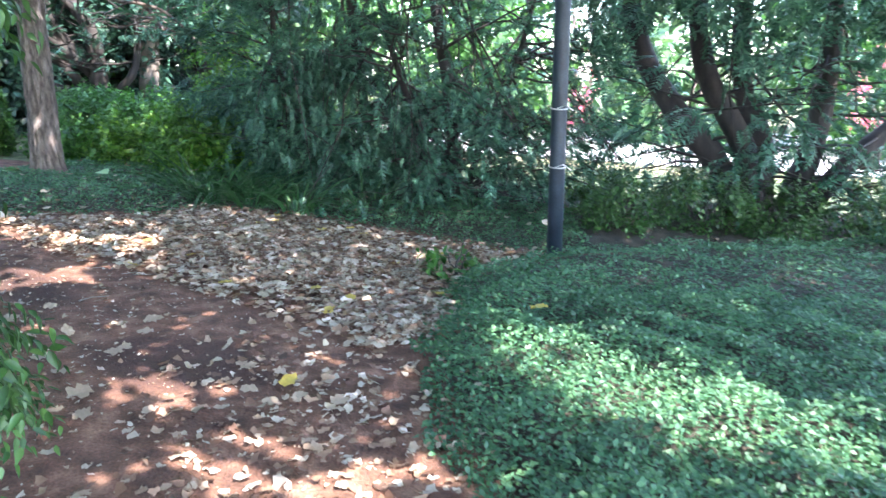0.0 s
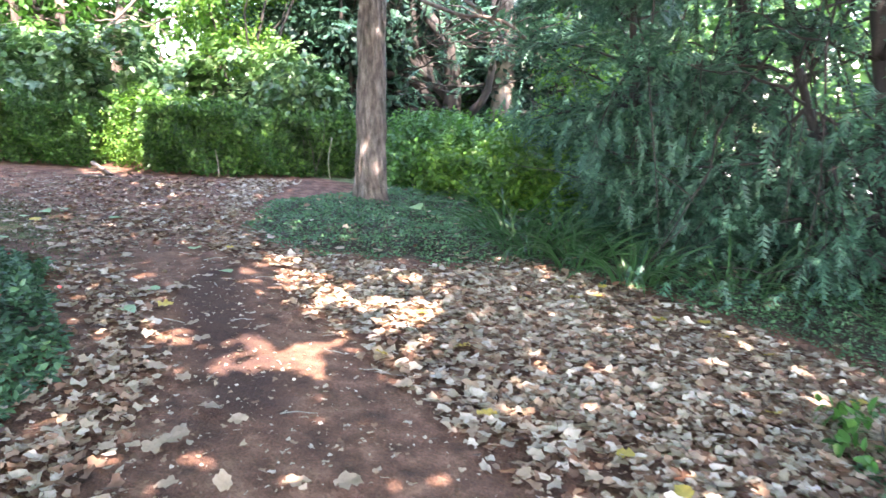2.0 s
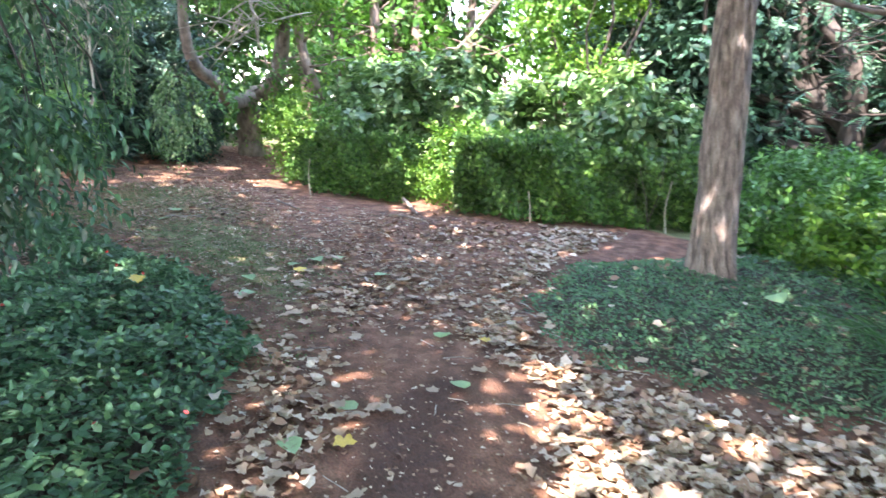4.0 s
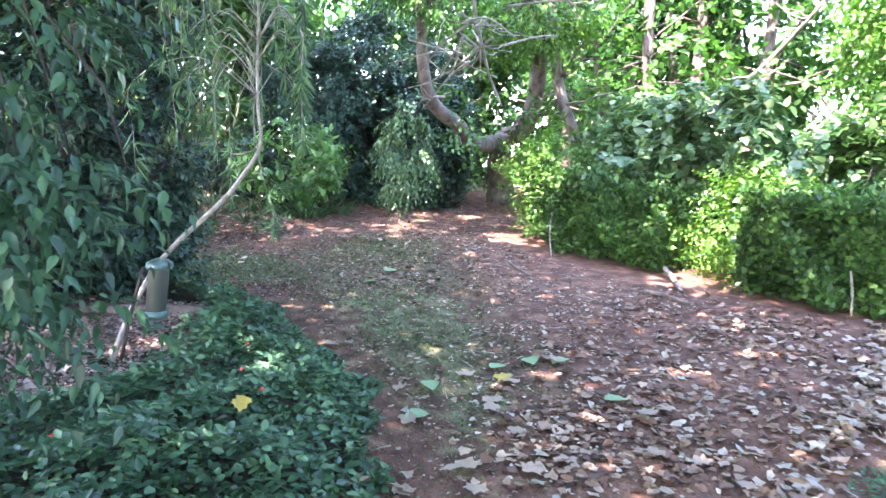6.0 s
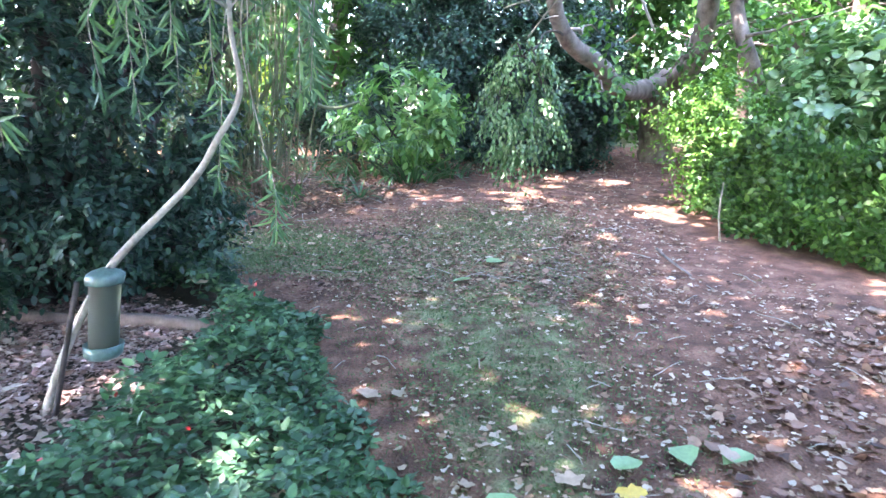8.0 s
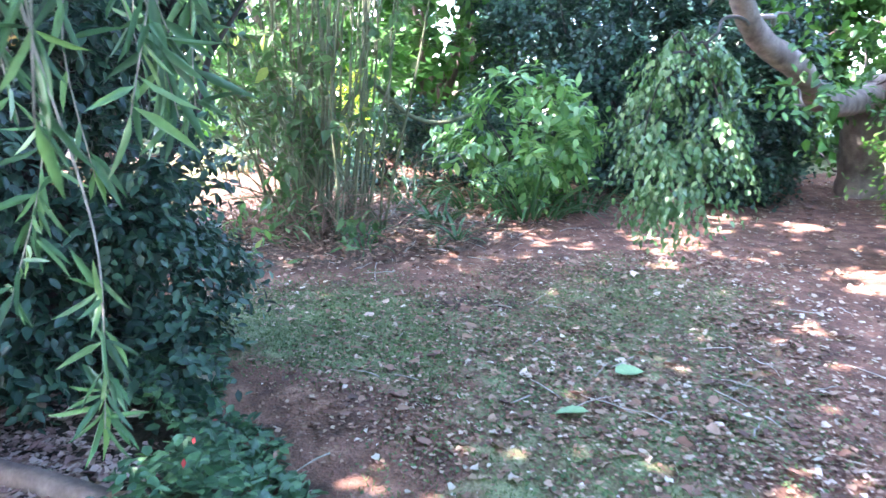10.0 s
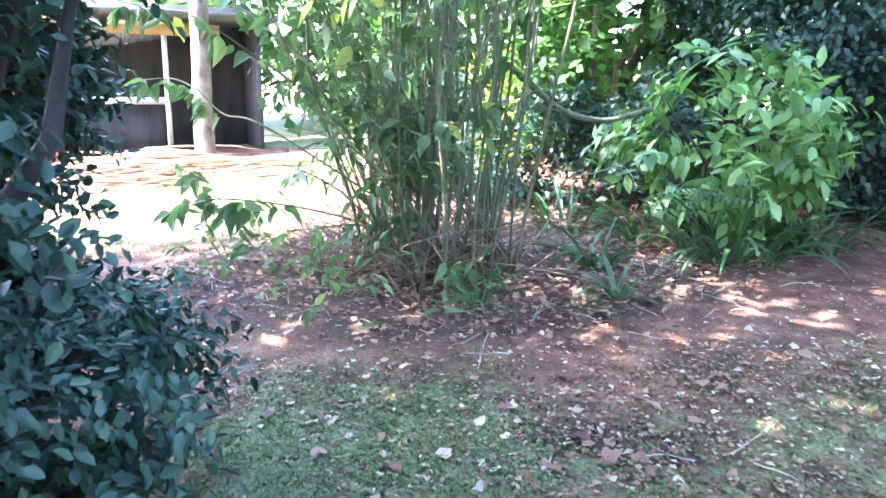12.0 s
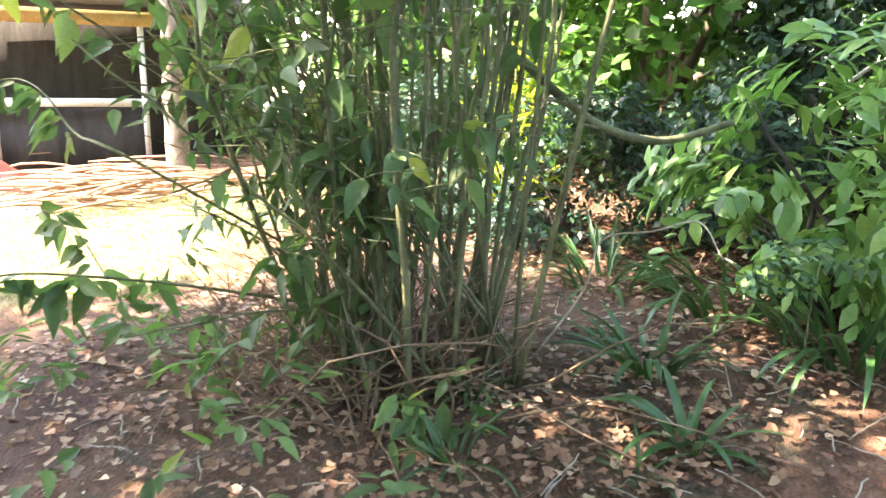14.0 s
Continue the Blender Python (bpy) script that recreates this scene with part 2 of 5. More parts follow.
def edge_dist(poly, x, y):
    x, y = np.asarray(x, float), np.asarray(y, float)
    d = np.full(x.shape, 1e9)
    for (x0, y0), (x1, y1) in zip(poly, poly[1:] + poly[:1]):
        ex, ey = x1 - x0, y1 - y0
        k = np.clip(((x - x0) * ex + (y - y0) * ey) / (ex * ex + ey * ey), 0, 1)
        d = np.minimum(d, np.hypot(x - x0 - k * ex, y - y0 - k * ey))
    return d


def waves(x, y):
    return np.sin(1.3 * x + 0.7 * y) * np.cos(0.9 * y - 0.4 * x + 1) * 0.5 + np.sin(3.1 * x - 1.7 * y + 2) * 0.3 + np.sin(2.3 * y + 4.1 * x) * 0.2


def height(x, y):
    """The ground's height."""
    x, y = np.asarray(x, float), np.asarray(y, float)
    z = G0 - SLOPE * np.clip(x, -22, 9) + 0.015 * waves(x, y)
    for poly, h, w in ((BED_RIGHT, 0.10, 0.5), (BED_TREE, 0.09, 0.7), (BED_LEFT, 0.06, 0.5), (FRONT_BED, 0.06, 0.5)):
        z = z + h * inside(poly, x, y) * np.clip(edge_dist(poly, x, y) / w, 0, 1)
    return z


def hz(x, y):
    return float(height(np.array([x]), np.array([y]))[0])


# ---- mesh tools ----
def raw_mesh(name, v, sizes, idx, mat, smooth=False):
    me = bpy.data.meshes.new(name)
    me.vertices.add(len(v))
    me.vertices.foreach_set("co", np.ascontiguousarray(v, np.float32).ravel())
    me.loops.add(len(idx))
    me.loops.foreach_set("vertex_index", np.ascontiguousarray(idx, np.int32))
    me.polygons.add(len(sizes))
    starts = np.concatenate([[0], np.cumsum(sizes)[:-1]]).astype(np.int32)
    me.polygons.foreach_set("loop_start", starts)
    if smooth:
        me.polygons.foreach_set("use_smooth", np.ones(len(sizes), bool))
    me.update(calc_edges=True)
    me.materials.append(M[mat])
    return me


def thing(name, at, label, category, group="", kind=""):
    ob = new(name)
    ob.location = at
    ob.empty_display_size = 0.2
    return tagged(ob, label, category, group, kind)


def part(name, me, parent, label=""):
    """One mesh, in world coordinates, linked as a part of its thing."""
    ob = new(name, me)
    if parent:
        me.transform(Matrix.Translation(-parent.location))
        ob.parent = parent
    return tagged(ob, label)


def unit(a):
    return a / np.maximum(np.linalg.norm(a, axis=-1, keepdims=True), 1e-9)


def stamped(name, tmpl, p, y, z, size, mat, parent=None, label="", smooth=False):
    """One mesh of many copies of a small shape, at places p, lying along y, facing z."""
    tv, tf = tmpl
    tv = np.array(tv, float)
    p = np.asarray(p, float)
    y = unit(np.asarray(y, float))
    x = unit(np.cross(y, np.asarray(z, float)))
    zz = np.cross(x, y)
    s = np.asarray(size, float)
    s = s[:, None] if s.ndim == 1 else s
    s = np.broadcast_to(s, (len(p), 3)) if s.shape[1] == 1 else s
    v = (p[:, None] + x[:, None] * (tv[None, :, 0:1] * s[:, None, 0:1]) + y[:, None] * (tv[None, :, 1:2] * s[:, None, 1:2])
         + zz[:, None] * (tv[None, :, 2:3] * s[:, None, 2:3])).reshape(-1, 3)
    flat = np.array([i for f in tf for i in f])
    idx = (flat[None] + np.arange(len(p))[:, None] * len(tv)).ravel()
    sizes = np.tile([len(f) for f in tf], len(p))
    return part(name, raw_mesh(name, v, sizes, idx, mat, smooth), parent, label)


CRUMB = ([(0, 0, 0), (0.35, 0.4, 0.12), (0.05, 1, 0.0), (-0.4, 0.55, 0.1)], [(0, 1, 2), (0, 2, 3)])
LEAF = ([(0, 0, 0), (0.28, 0.35, 0.06), (0.2, 0.75, 0.0), (0, 1, -0.12), (-0.2, 0.75, 0.0), (-0.28, 0.35, 0.06)], [(0, 1, 2, 3), (0, 3, 4, 5)])
SMALL = ([(0, 0, 0), (0.3, 0.5, 0.06), (0, 1, 0), (-0.3, 0.5, 0.06)], [(0, 1, 2), (0, 2, 3)])
BROAD = ([(0, 0, 0), (0.28, 0.12, 0.05), (0.42, 0.42, 0.06), (0.26, 0.78, 0), (0, 1.05, -0.12), (-0.26, 0.78, 0), (-0.42, 0.42, 0.06), (-0.28, 0.12, 0.05)],
         [(0, 1, 2, 3, 4), (0, 4, 5, 6, 7)])
NARROW = ([(0, 0, 0), (0.07, 0.3, 0.01), (0.05, 0.7, -0.06), (0, 1, -0.18), (-0.05, 0.7, -0.06), (-0.07, 0.3, 0.01)], [(0, 1, 2, 3), (0, 3, 4, 5)])
DRIP = ([(0, 0, 0), (0.2, 0.22, 0.05), (0.24, 0.45, 0.04), (0.13, 0.78, -0.05), (0, 1.12, -0.2), (-0.13, 0.78, -0.05), (-0.24, 0.45, 0.04), (-0.2, 0.22, 0.05)],
        [(0, 1, 2, 3, 4), (0, 4, 5, 6, 7)])
LANCE = ([(0, 0, 0), (0.14, 0.2, 0.04), (0.24, 0.55, 0.04), (0.16, 0.82, -0.04), (0, 1.08, -0.16), (0, 0.55, -0.02), (-0.16, 0.82, -0.04), (-0.24, 0.55, 0.04), (-0.14, 0.2, 0.04)],
         [(0, 1, 2, 5), (5, 2, 3, 4), (0, 5, 7, 8), (5, 4, 6, 7)])
BLADE = ([(-0.5, 0, 0), (0.5, 0, 0), (0, 1, 0.15)], [(0, 1, 2)])
BOX = ([(x, y, z) for x in (-0.5, 0.5) for y in (-0.5, 0.5) for z in (-0.5, 0.5)],
       [(0, 1, 3, 2), (4, 6, 7, 5), (0, 4, 5, 1), (2, 3, 7, 6), (0, 2, 6, 4), (1, 5, 7, 3)])


def big_leaf(seed):
    """A large fallen leaf with pointed lobes and a curled rim."""
    r = random.Random(seed)
    n = 20
    v = [(0, 0, 0.0)]
    for i in range(n):
        a = 2 * math.pi * i / n
        d = (0.34 + 0.10 * abs(math.cos(2.5 * a)) ** 2) * r.uniform(0.78, 1.15)
        v.append((d * math.sin(a), d * math.cos(a) * 1.3, r.uniform(0.0, 0.16)))
    return v, [(0, 1 + i, 1 + (i + 1) % n) for i in range(n)]


def lobed(seed):
    """A dry, curled, lobed leaf."""
    r = random.Random(seed)
    n = 8
    v = [(0, 0, 0.0)]
    for i in range(n):
        a = 2 * math.pi * i / n
        d = (0.5 if i % 3 else 0.33) * r.uniform(0.7, 1.15)
        v.append((d * math.sin(a), d * math.cos(a), r.uniform(0.0, 0.16)))
    return v, [(0, 1 + i, 1 + (i + 1) % n) for i in range(n)]


def frond(pairs=7, w=0.33, lean=0.45, fall=0.25, base=0.035):
    """A flat feathery spray: a stem with leaflets on both sides."""
    v, f = [], []
    for i in range(pairs):
        t = (i + 0.4) / pairs
        ln = w * (1 - 0.65 * t) * (0.75 if i == 0 else 1)
        for s in (-1, 1):
            k = len(v)
            v += [(0, t - base, -fall * t * t), (s * ln, t + lean * ln, -fall * t * t - 0.06 - 0.15 * ln), (0, t + base * 1.6, -fall * t * t)]
            f.append((k, k + 1, k + 2))
    k = len(v)
    v += [(-0.012, 0, 0), (0.012, 0, 0), (0, 1.05, -fall)]
    f.append((k, k + 1, k + 2))
    return v, f


FROND = frond(6, 0.34, 0.75, 0.28, 0.06)
PINNATE = frond(9, 0.2, 0.15, 0.2)


def strap(n=6, bend=1.0):
    """A folded strap leaf that arches over."""
    v, f = [], []
    for i in range(n + 1):
        t = i / n
        a = bend * t * 1.5
        y, z = (math.sin(a) / max(bend * 1.5, 0.01)), (1 - math.cos(a)) / max(bend * 1.5, 0.01)
        w = 0.5 * (0.75 + 0.6 * t) * (1 - t) ** 0.55 + 0.01
        v += [(-w, y, -z + 0.3 * w * 0.02), (0, y, -z - 0.02), (w, y, -z + 0.3 * w * 0.02)]
    for i in range(n):
        a = i * 3
        f += [(a, a + 1, a + 4, a + 3), (a + 1, a + 2, a + 5, a + 4)]
    return v, f


def tube_mesh(name, runs, mat, sides=7, lumpy=0.0):
    """Tapered tubes along polylines [(points, radii)]."""
    vs, sizes, idx, off = [], [], [], 0
    a = np.linspace(0, 2 * math.pi, sides, endpoint=False)
    for pts, rad in runs:
        pts = np.asarray(pts, float)
        n = len(pts)
        t = unit(np.gradient(pts, axis=0))
        ref = np.array([0.31, 0.95, 0.1]) if abs(t[:, 2]).mean() > 0.7 else np.array([0.1, 0.05, 1.0])
        u = unit(np.cross(t, ref))
        w = np.cross(t, u)
        r = np.asarray(rad, float)[:, None, None]
        if lumpy:
            r = r * (1 + lumpy * (rng.random((n, sides, 1)) - 0.5))
        ring = pts[:, None] + r * (u[:, None] * np.cos(a)[None, :, None] + w[:, None] * np.sin(a)[None, :, None])
        vs.append(ring.reshape(-1, 3))
        i, j = np.meshgrid(np.arange(n - 1), np.arange(sides), indexing="ij")
        j2 = (j + 1) % sides
        q = np.stack([i * sides + j, (i + 1) * sides + j, (i + 1) * sides + j2, i * sides + j2], -1).reshape(-1, 4) + off
        idx.append(q.ravel())
        sizes += [4] * len(q)
        idx.append(np.arange(sides) + off)
        idx.append(np.arange(sides)[::-1] + off + (n - 1) * sides)
        sizes += [sides, sides]
        off += n * sides
    return raw_mesh(name, np.concatenate(vs), sizes, np.concatenate(idx), mat, True)


def curve_pts(p0, p1, n=8, sag=0.0, jitter=0.03):
    p0, p1 = np.array(p0, float), np.array(p1, float)
    t = np.linspace(0, 1, n)[:, None]
    p = p0 + (p1 - p0) * t
    p[:, 2] += sag * 4 * (t[:, 0] * (1 - t[:, 0]))
    ln = np.linalg.norm(p1 - p0)
    j = np.cumsum(rng.normal(0, jitter * ln / n ** 0.5, (n, 3)), 0)
    return p + j * np.minimum(t * 3, 1)


def smooth_line(pts, per=6):
    """A smooth line through points."""
    p = np.array(pts, float)
    q = np.vstack([2 * p[0] - p[1], p, 2 * p[-1] - p[-2]])
    out = []
    for i in range(1, len(q) - 2):
        for k in range(per):
            t = k / per
            out.append(0.5 * (2 * q[i] + (q[i + 1] - q[i - 1]) * t + (2 * q[i - 1] - 5 * q[i] + 4 * q[i + 1] - q[i + 2]) * t * t + (3 * q[i] - q[i - 1] - 3 * q[i + 1] + q[i + 2]) * t ** 3))
    out.append(p[-1])
    return np.array(out)


def rand_dirs(n):
    return unit(rng.normal(size=(n, 3)))


def sprigs(p, d, per, length, leaf, droop=0.3):
    """Leaves set along twigs: returns places, directions, faces and sizes."""
    n = len(p)
    k = np.arange(per) / per
    t = np.broadcast_to(k, (n, per))
    side = unit(np.cross(d, rand_dirs(n)))
    sgn = np.where(np.arange(per) % 2, 1.0, -1.0)[None, :, None]
    ln = (length * rng.uniform(0.6, 1.2, n))[:, None, None]
    down = np.array([0, 0, -1.0])
    P = p[:, None] + d[:, None] * t[..., None] * ln + down * (t[..., None] ** 2) * ln * droop
    Y = d[:, None] * 0.6 + side[:, None] * sgn + down * droop + rng.normal(0, 0.25, (n, per, 3))
    Z = np.array([0, 0, 1.0]) + 0.5 * d[:, None] + rng.normal(0, 0.35, (n, per, 3))
    S = leaf * rng.uniform(0.6, 1.15, (n, per)) * (1 - 0.3 * t)
    return P.reshape(-1, 3), Y.reshape(-1, 3), Z.reshape(-1, 3), S.ravel()


def lumps(centre, radii, n, lump, flat=0.25, low=-0.6):
    """Points and outward directions over an uneven, lumpy crown."""
    c, r = np.array(centre, float), np.array(radii, float)
    k = max(6, int(n ** 0.5 * 0.9))
    cd = rand_dirs(k)
    cd[:, 2] = np.clip(cd[:, 2], low, 1)
    cp = c + cd * r * rng.uniform(0.55, 1.0, (k, 1))
    w = rng.integers(0, k, n)
    od = rand_dirs(n)
    od = unit(od + cd[w] * 0.8)
    p = cp[w] + od * lump * rng.uniform(0.3, 1.1, (n, 1)) * np.array([1, 1, 1 - flat])
    return p, unit(od + np.array([0, 0, 0.15]))


def bush(name, at, radii, n, leaf, mat, label, category="shrub", tmpl=LEAF, per=6, twig=0.25, lump=0.35, stems=6, bark="bark_dark", group="", droop=0.3, lift=0.0, low=-0.6):
    x, y = at
    g = hz(x, y)
    root = thing(name, (x, y, g), label, category, group)
    c = (x, y, g + radii[2] * 0.55 + lift)
    rr = (radii[0] - lump * 0.6, radii[1] - lump * 0.6, max(0.1, radii[2] * 0.6 - lump * 0.2))
    p, d = lumps(c, rr, n // per, lump, low=low)
    keep = p[:, 2] > g + 0.03
    P, Y, Z, S = sprigs(p[keep], d[keep], per, twig, leaf, droop)
    keep = P[:, 2] > height(P[:, 0], P[:, 1]) + 0.01
    stamped("foliage", tmpl, P[keep], Y[keep], Z[keep], S[keep], mat, root)
    runs = []
    for i in range(stems):
        q = np.array(c) + rand_dirs(1)[0] * np.array(rr) * 0.9
        q[2] = max(q[2], g + 0.3)
        runs.append((curve_pts((x + rng.normal(0, radii[0] * 0.12), y + rng.normal(0, radii[1] * 0.12), g - 0.03), q, 7, 0.0, 0.12), np.linspace(0.008 + 0.016 * radii[2], 0.004, 7)))
    tagged(part("branchwork", tube_mesh("branchwork", runs, bark, 5), root), kind="stuff")
    return root


def ground_cover(name, poly, n, leaf, mat, label, tall=0.12, tmpl=SMALL, hole=None, box=None):
    xs = [q[0] for q in poly]
    ys = [q[1] for q in poly]
    b = box or (min(xs), max(xs), min(ys), max(ys))
    x, y = rng.uniform(b[0], b[1], n * 2), rng.uniform(b[2], b[3], n * 2)
    k = inside(poly, x + 0.07 * np.sin(4.3 * y + 1) + 0.05 * np.sin(11 * y + 3 * x), y + 0.07 * np.sin(3.9 * x) + 0.05 * np.sin(12 * x + 2 * y))
    if hole:
        k &= ~inside(hole, x, y)
    x, y = x[k][:n], y[k][:n]
    e = np.clip(edge_dist(poly, x, y) / 0.3, 0.15, 1)
    lump = 0.65 + 0.35 * np.sin(5.3 * x + 2 * np.sin(3 * y)) * np.sin(4.7 * y + 1.5 * np.sin(4 * x))
    z = height(x, y) + tall * e * lump * (0.25 + 0.75 * rng.random(len(x)) ** 0.5)
    p = np.stack([x, y, z], 1)
    d = unit(rng.normal(0, 1, p.shape) * (1, 1, 0.3) + (0, 0, 0.15))
    nz = unit(rng.normal(0, 0.45, p.shape) + (0, 0, 1))
    ob = stamped(name, tmpl, p, d, nz, leaf * rng.uniform(0.6, 1.3, len(p)), mat)
    return tagged(ob, label, "ground cover plant", kind="stuff")


# ---- ground ----
def spaced(a, b, step, far, grow=1.35):
    mid = list(np.arange(a, b + 1e-6, step))
    d, lo, hi = step, [], []
    u, v = a, mid[-1]
    while v < far:
        d *= grow
        u, v = u - d, v + d
        lo.append(u)
        hi.append(v)
    return np.array(lo[::-1] + mid + hi)


gx, gy = spaced(-18, 5, 0.1, 600), spaced(-3, 13, 0.1, 600)
X, Y = np.meshgrid(gx, gy, indexing="ij")
near = (X > -19) & (X < 6) & (Y > -4) & (Y < 14)
Zg = height(X, Y) - np.where(near, 0, 0.015 * waves(X, Y))
gv = np.stack([X, Y, Zg + np.where(near, 0.012 * rng.random(X.shape), 0)], -1).reshape(-1, 3)
i, j = np.meshgrid(np.arange(len(gx) - 1), np.arange(len(gy) - 1), indexing="ij")
q = np.stack([i * len(gy) + j, (i + 1) * len(gy) + j, (i + 1) * len(gy) + j + 1, i * len(gy) + j + 1], -1).reshape(-1, 4)
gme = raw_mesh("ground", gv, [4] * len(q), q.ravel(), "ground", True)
x, y = gv[:, 0], gv[:, 1]


def soft(poly, w=0.25):
    return inside(poly, x, y) * np.clip(edge_dist(poly, x, y) / w, 0, 1)


MOSSY2 = [(-9.2, 4.1), (-9.6, 3.6), (-10.6, 2.9), (-11.0, 3.6), (-11.3, 4.3), (-10.8, 4.6), (-10.3, 4.75), (-9.7, 5.0), (-9.2, 5.0)]
MOSSY = [(-4.6, 5.0), (-5.2, 6.0), (-6.3, 6.6), (-8.5, 6.8), (-9.9, 6.9), (-11.5, 7.0), (-12.3, 5.6), (-11.0, 4.4), (-10.4, 3.2), (-9.5, 2.6), (-9.2, 4.6), (-6.0, 5.2)]
masks = {"moss": 1.0 * ((y > 10.6) | (x < -17.0)) + 0.42 * soft(MOSSY2, 0.3) + 0.52 * soft(MOSSY, 0.7) + 0.14 * soft([(-12, 7.5), (-16, 9), (-17, 8), (-13, 6.3), (-12, 6.5)]),
         "lawn": np.maximum(0.9 * soft(LAWN, 0.8), 0.8 * soft(LAWN_FAR, 1.0)),
         # damp strips; the polygon from (-10.1, 2.8) is shade painted into the soil
         "damp_and_shade": 0.6 * soft([(-4.8, 6.2), (-4.2, 6.35), (-3.2, 5.5), (-2.6, 5.1), (-2.0, 4.4), (-2.7, 4.2), (-3.5, 4.75), (-4.4, 5.4)], 0.25) + 0.6 * soft([(-1.0, 4.2), (-1.9, 4.2), (-2.1, 3.6), (-1.5, 3.1), (-0.6, 3.4)], 0.2) + 0.75 * soft([(-10.1, 2.8), (-11.2, 2.9), (-11.9, 2.2), (-11.9, 1.4), (-10.3, 1.2)], 0.3) + 0.95 * soft([(-10.35, 4.45), (-10.65, 4.4), (-10.85, 4.8), (-10.75, 5.25), (-10.5, 5.25)], 0.12),
         # humus in the beds; the front bed's share is raised to imitate shade
         "humus_and_shade": np.maximum.reduce([0.9 * soft(BED_RIGHT), 0.9 * soft(BED_TREE), 0.9 * soft(BED_LEFT), 0.52 * soft(FRONT_BED), 0.5 * soft([(-9.2, 1.8), (-9.2, 3.9), (-9.8, 3.2), (-10.0, 1.2)], 0.4)])}
for k, val in masks.items():
    a = gme.attributes.new(k, "FLOAT", "POINT")
    a.data.foreach_set("value", np.ascontiguousarray(val, np.float32))
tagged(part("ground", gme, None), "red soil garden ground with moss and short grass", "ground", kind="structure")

# ---- groundcover ----
ground_cover("groundcover_stuff", BED_RIGHT, 34000, 0.034, "cover", "small-leaved green groundcover beside the path", 0.2, SMALL, box=(-0.2, 3.1, 1.8, 5.4))
ground_cover("groundcover_stuff", BED_RIGHT, 48000, 0.036, "cover", "small-leaved green groundcover beside the path", 0.2, SMALL, box=(-0.2, 6.5, 1.6, 8.6))
ground_cover("groundcover_stuff", BED_TREE, 45000, 0.035, "cover", "low dark groundcover round the tree trunk", 0.10, SMALL, box=(-6.2, 1.5, 6.8, 10.5))
ground_cover("groundcover_stuff", BED_LEFT, 47000, 0.052, "cover_dark", "leafy groundcover beside the mulch patch", 0.34, LEAF, MULCH, box=(-10.5, -2.2, 2.0, 5.4))

# ---- trees ----
def on(x, y, h):
    """A point h above the ground."""
    return (x, y, hz(x, y) + h)


def ons(pts):
    return [on(*p) for p in pts]


def trunk_tree(at, top, r0, r1, bark, label, sides=12, lumpy=0.12, name="tree"):
    x, y = at
    g = hz(x, y)
    root = thing(name, (x, y, g), label, "tree")
    n = 26
    pts = curve_pts((x, y, g - 0.1), on(*top), n, 0, 0.006)
    t = np.linspace(0, 1, n)
    rad = r0 + (r1 - r0) * t
    rad[0] *= 1.5
    rad[1] *= 1.15
    part("trunk", tube_mesh("trunk", [(pts, rad)], bark, sides, lumpy), root)
    return root


def woody(name, at, stems, label, category="tree", bark="bark_dark", twigs=40, sub=0.9, fol=None, group="", up=0.1, sides=9):
    """A tree from given limbs, with random twigs on them and foliage on the twigs."""
    x, y = at
    root = thing(name, (x, y, hz(x, y)), label, category, group)
    limbs, small, ends, dirs = [], [], [], []
    for pts, r0, r1 in stems:
        ln = smooth_line(ons(pts), 6)
        rad = np.linspace(r0, r1, len(ln))
        limbs.append((ln, rad))
        part("trunk" if len(limbs) == 1 else "limb", tube_mesh("limb", [(ln, rad)], bark, sides, 0.16), root)
    for s in range(twigs):
        ln, rad = limbs[rng.integers(len(limbs))]
        i = rng.integers(len(ln) // 3, len(ln))
        d = unit(rng.normal(0, 1, 3) * (1, 1, 0.4) + (0, 0, up))
        e = ln[i] + d * sub * rng.uniform(0.5, 1.4)
        pp = curve_pts(ln[i], e, 6, -0.02, 0.12)
        small.append((pp, np.linspace(min(rad[i] * 0.5, 0.025), 0.004, 6)))
        for k in (2, 3, 4, 5):
            ends.append(pp[k])
            dirs.append(unit(d + rng.normal(0, 0.5, 3)))
    if small:
        tagged(part("branchwork", tube_mesh("branchwork", small, bark, 4), root), kind="stuff")
    if fol and ends:
        tmpl, per, tw, leaf, fm, droop, rep = fol
        p = np.repeat(np.array(ends), rep, 0) + rng.normal(0, 0.12, (len(ends) * rep, 3))
        d = unit(np.repeat(np.array(dirs), rep, 0) + rng.normal(0, 0.6, (len(p), 3)))
        P, Yv, Zv, S = sprigs(p, d, per, tw, leaf, droop)
        k = P[:, 2] > height(P[:, 0], P[:, 1]) + 0.02
        stamped("foliage", tmpl, P[k], Yv[k], Zv[k], S[k], fm, root)
    return root


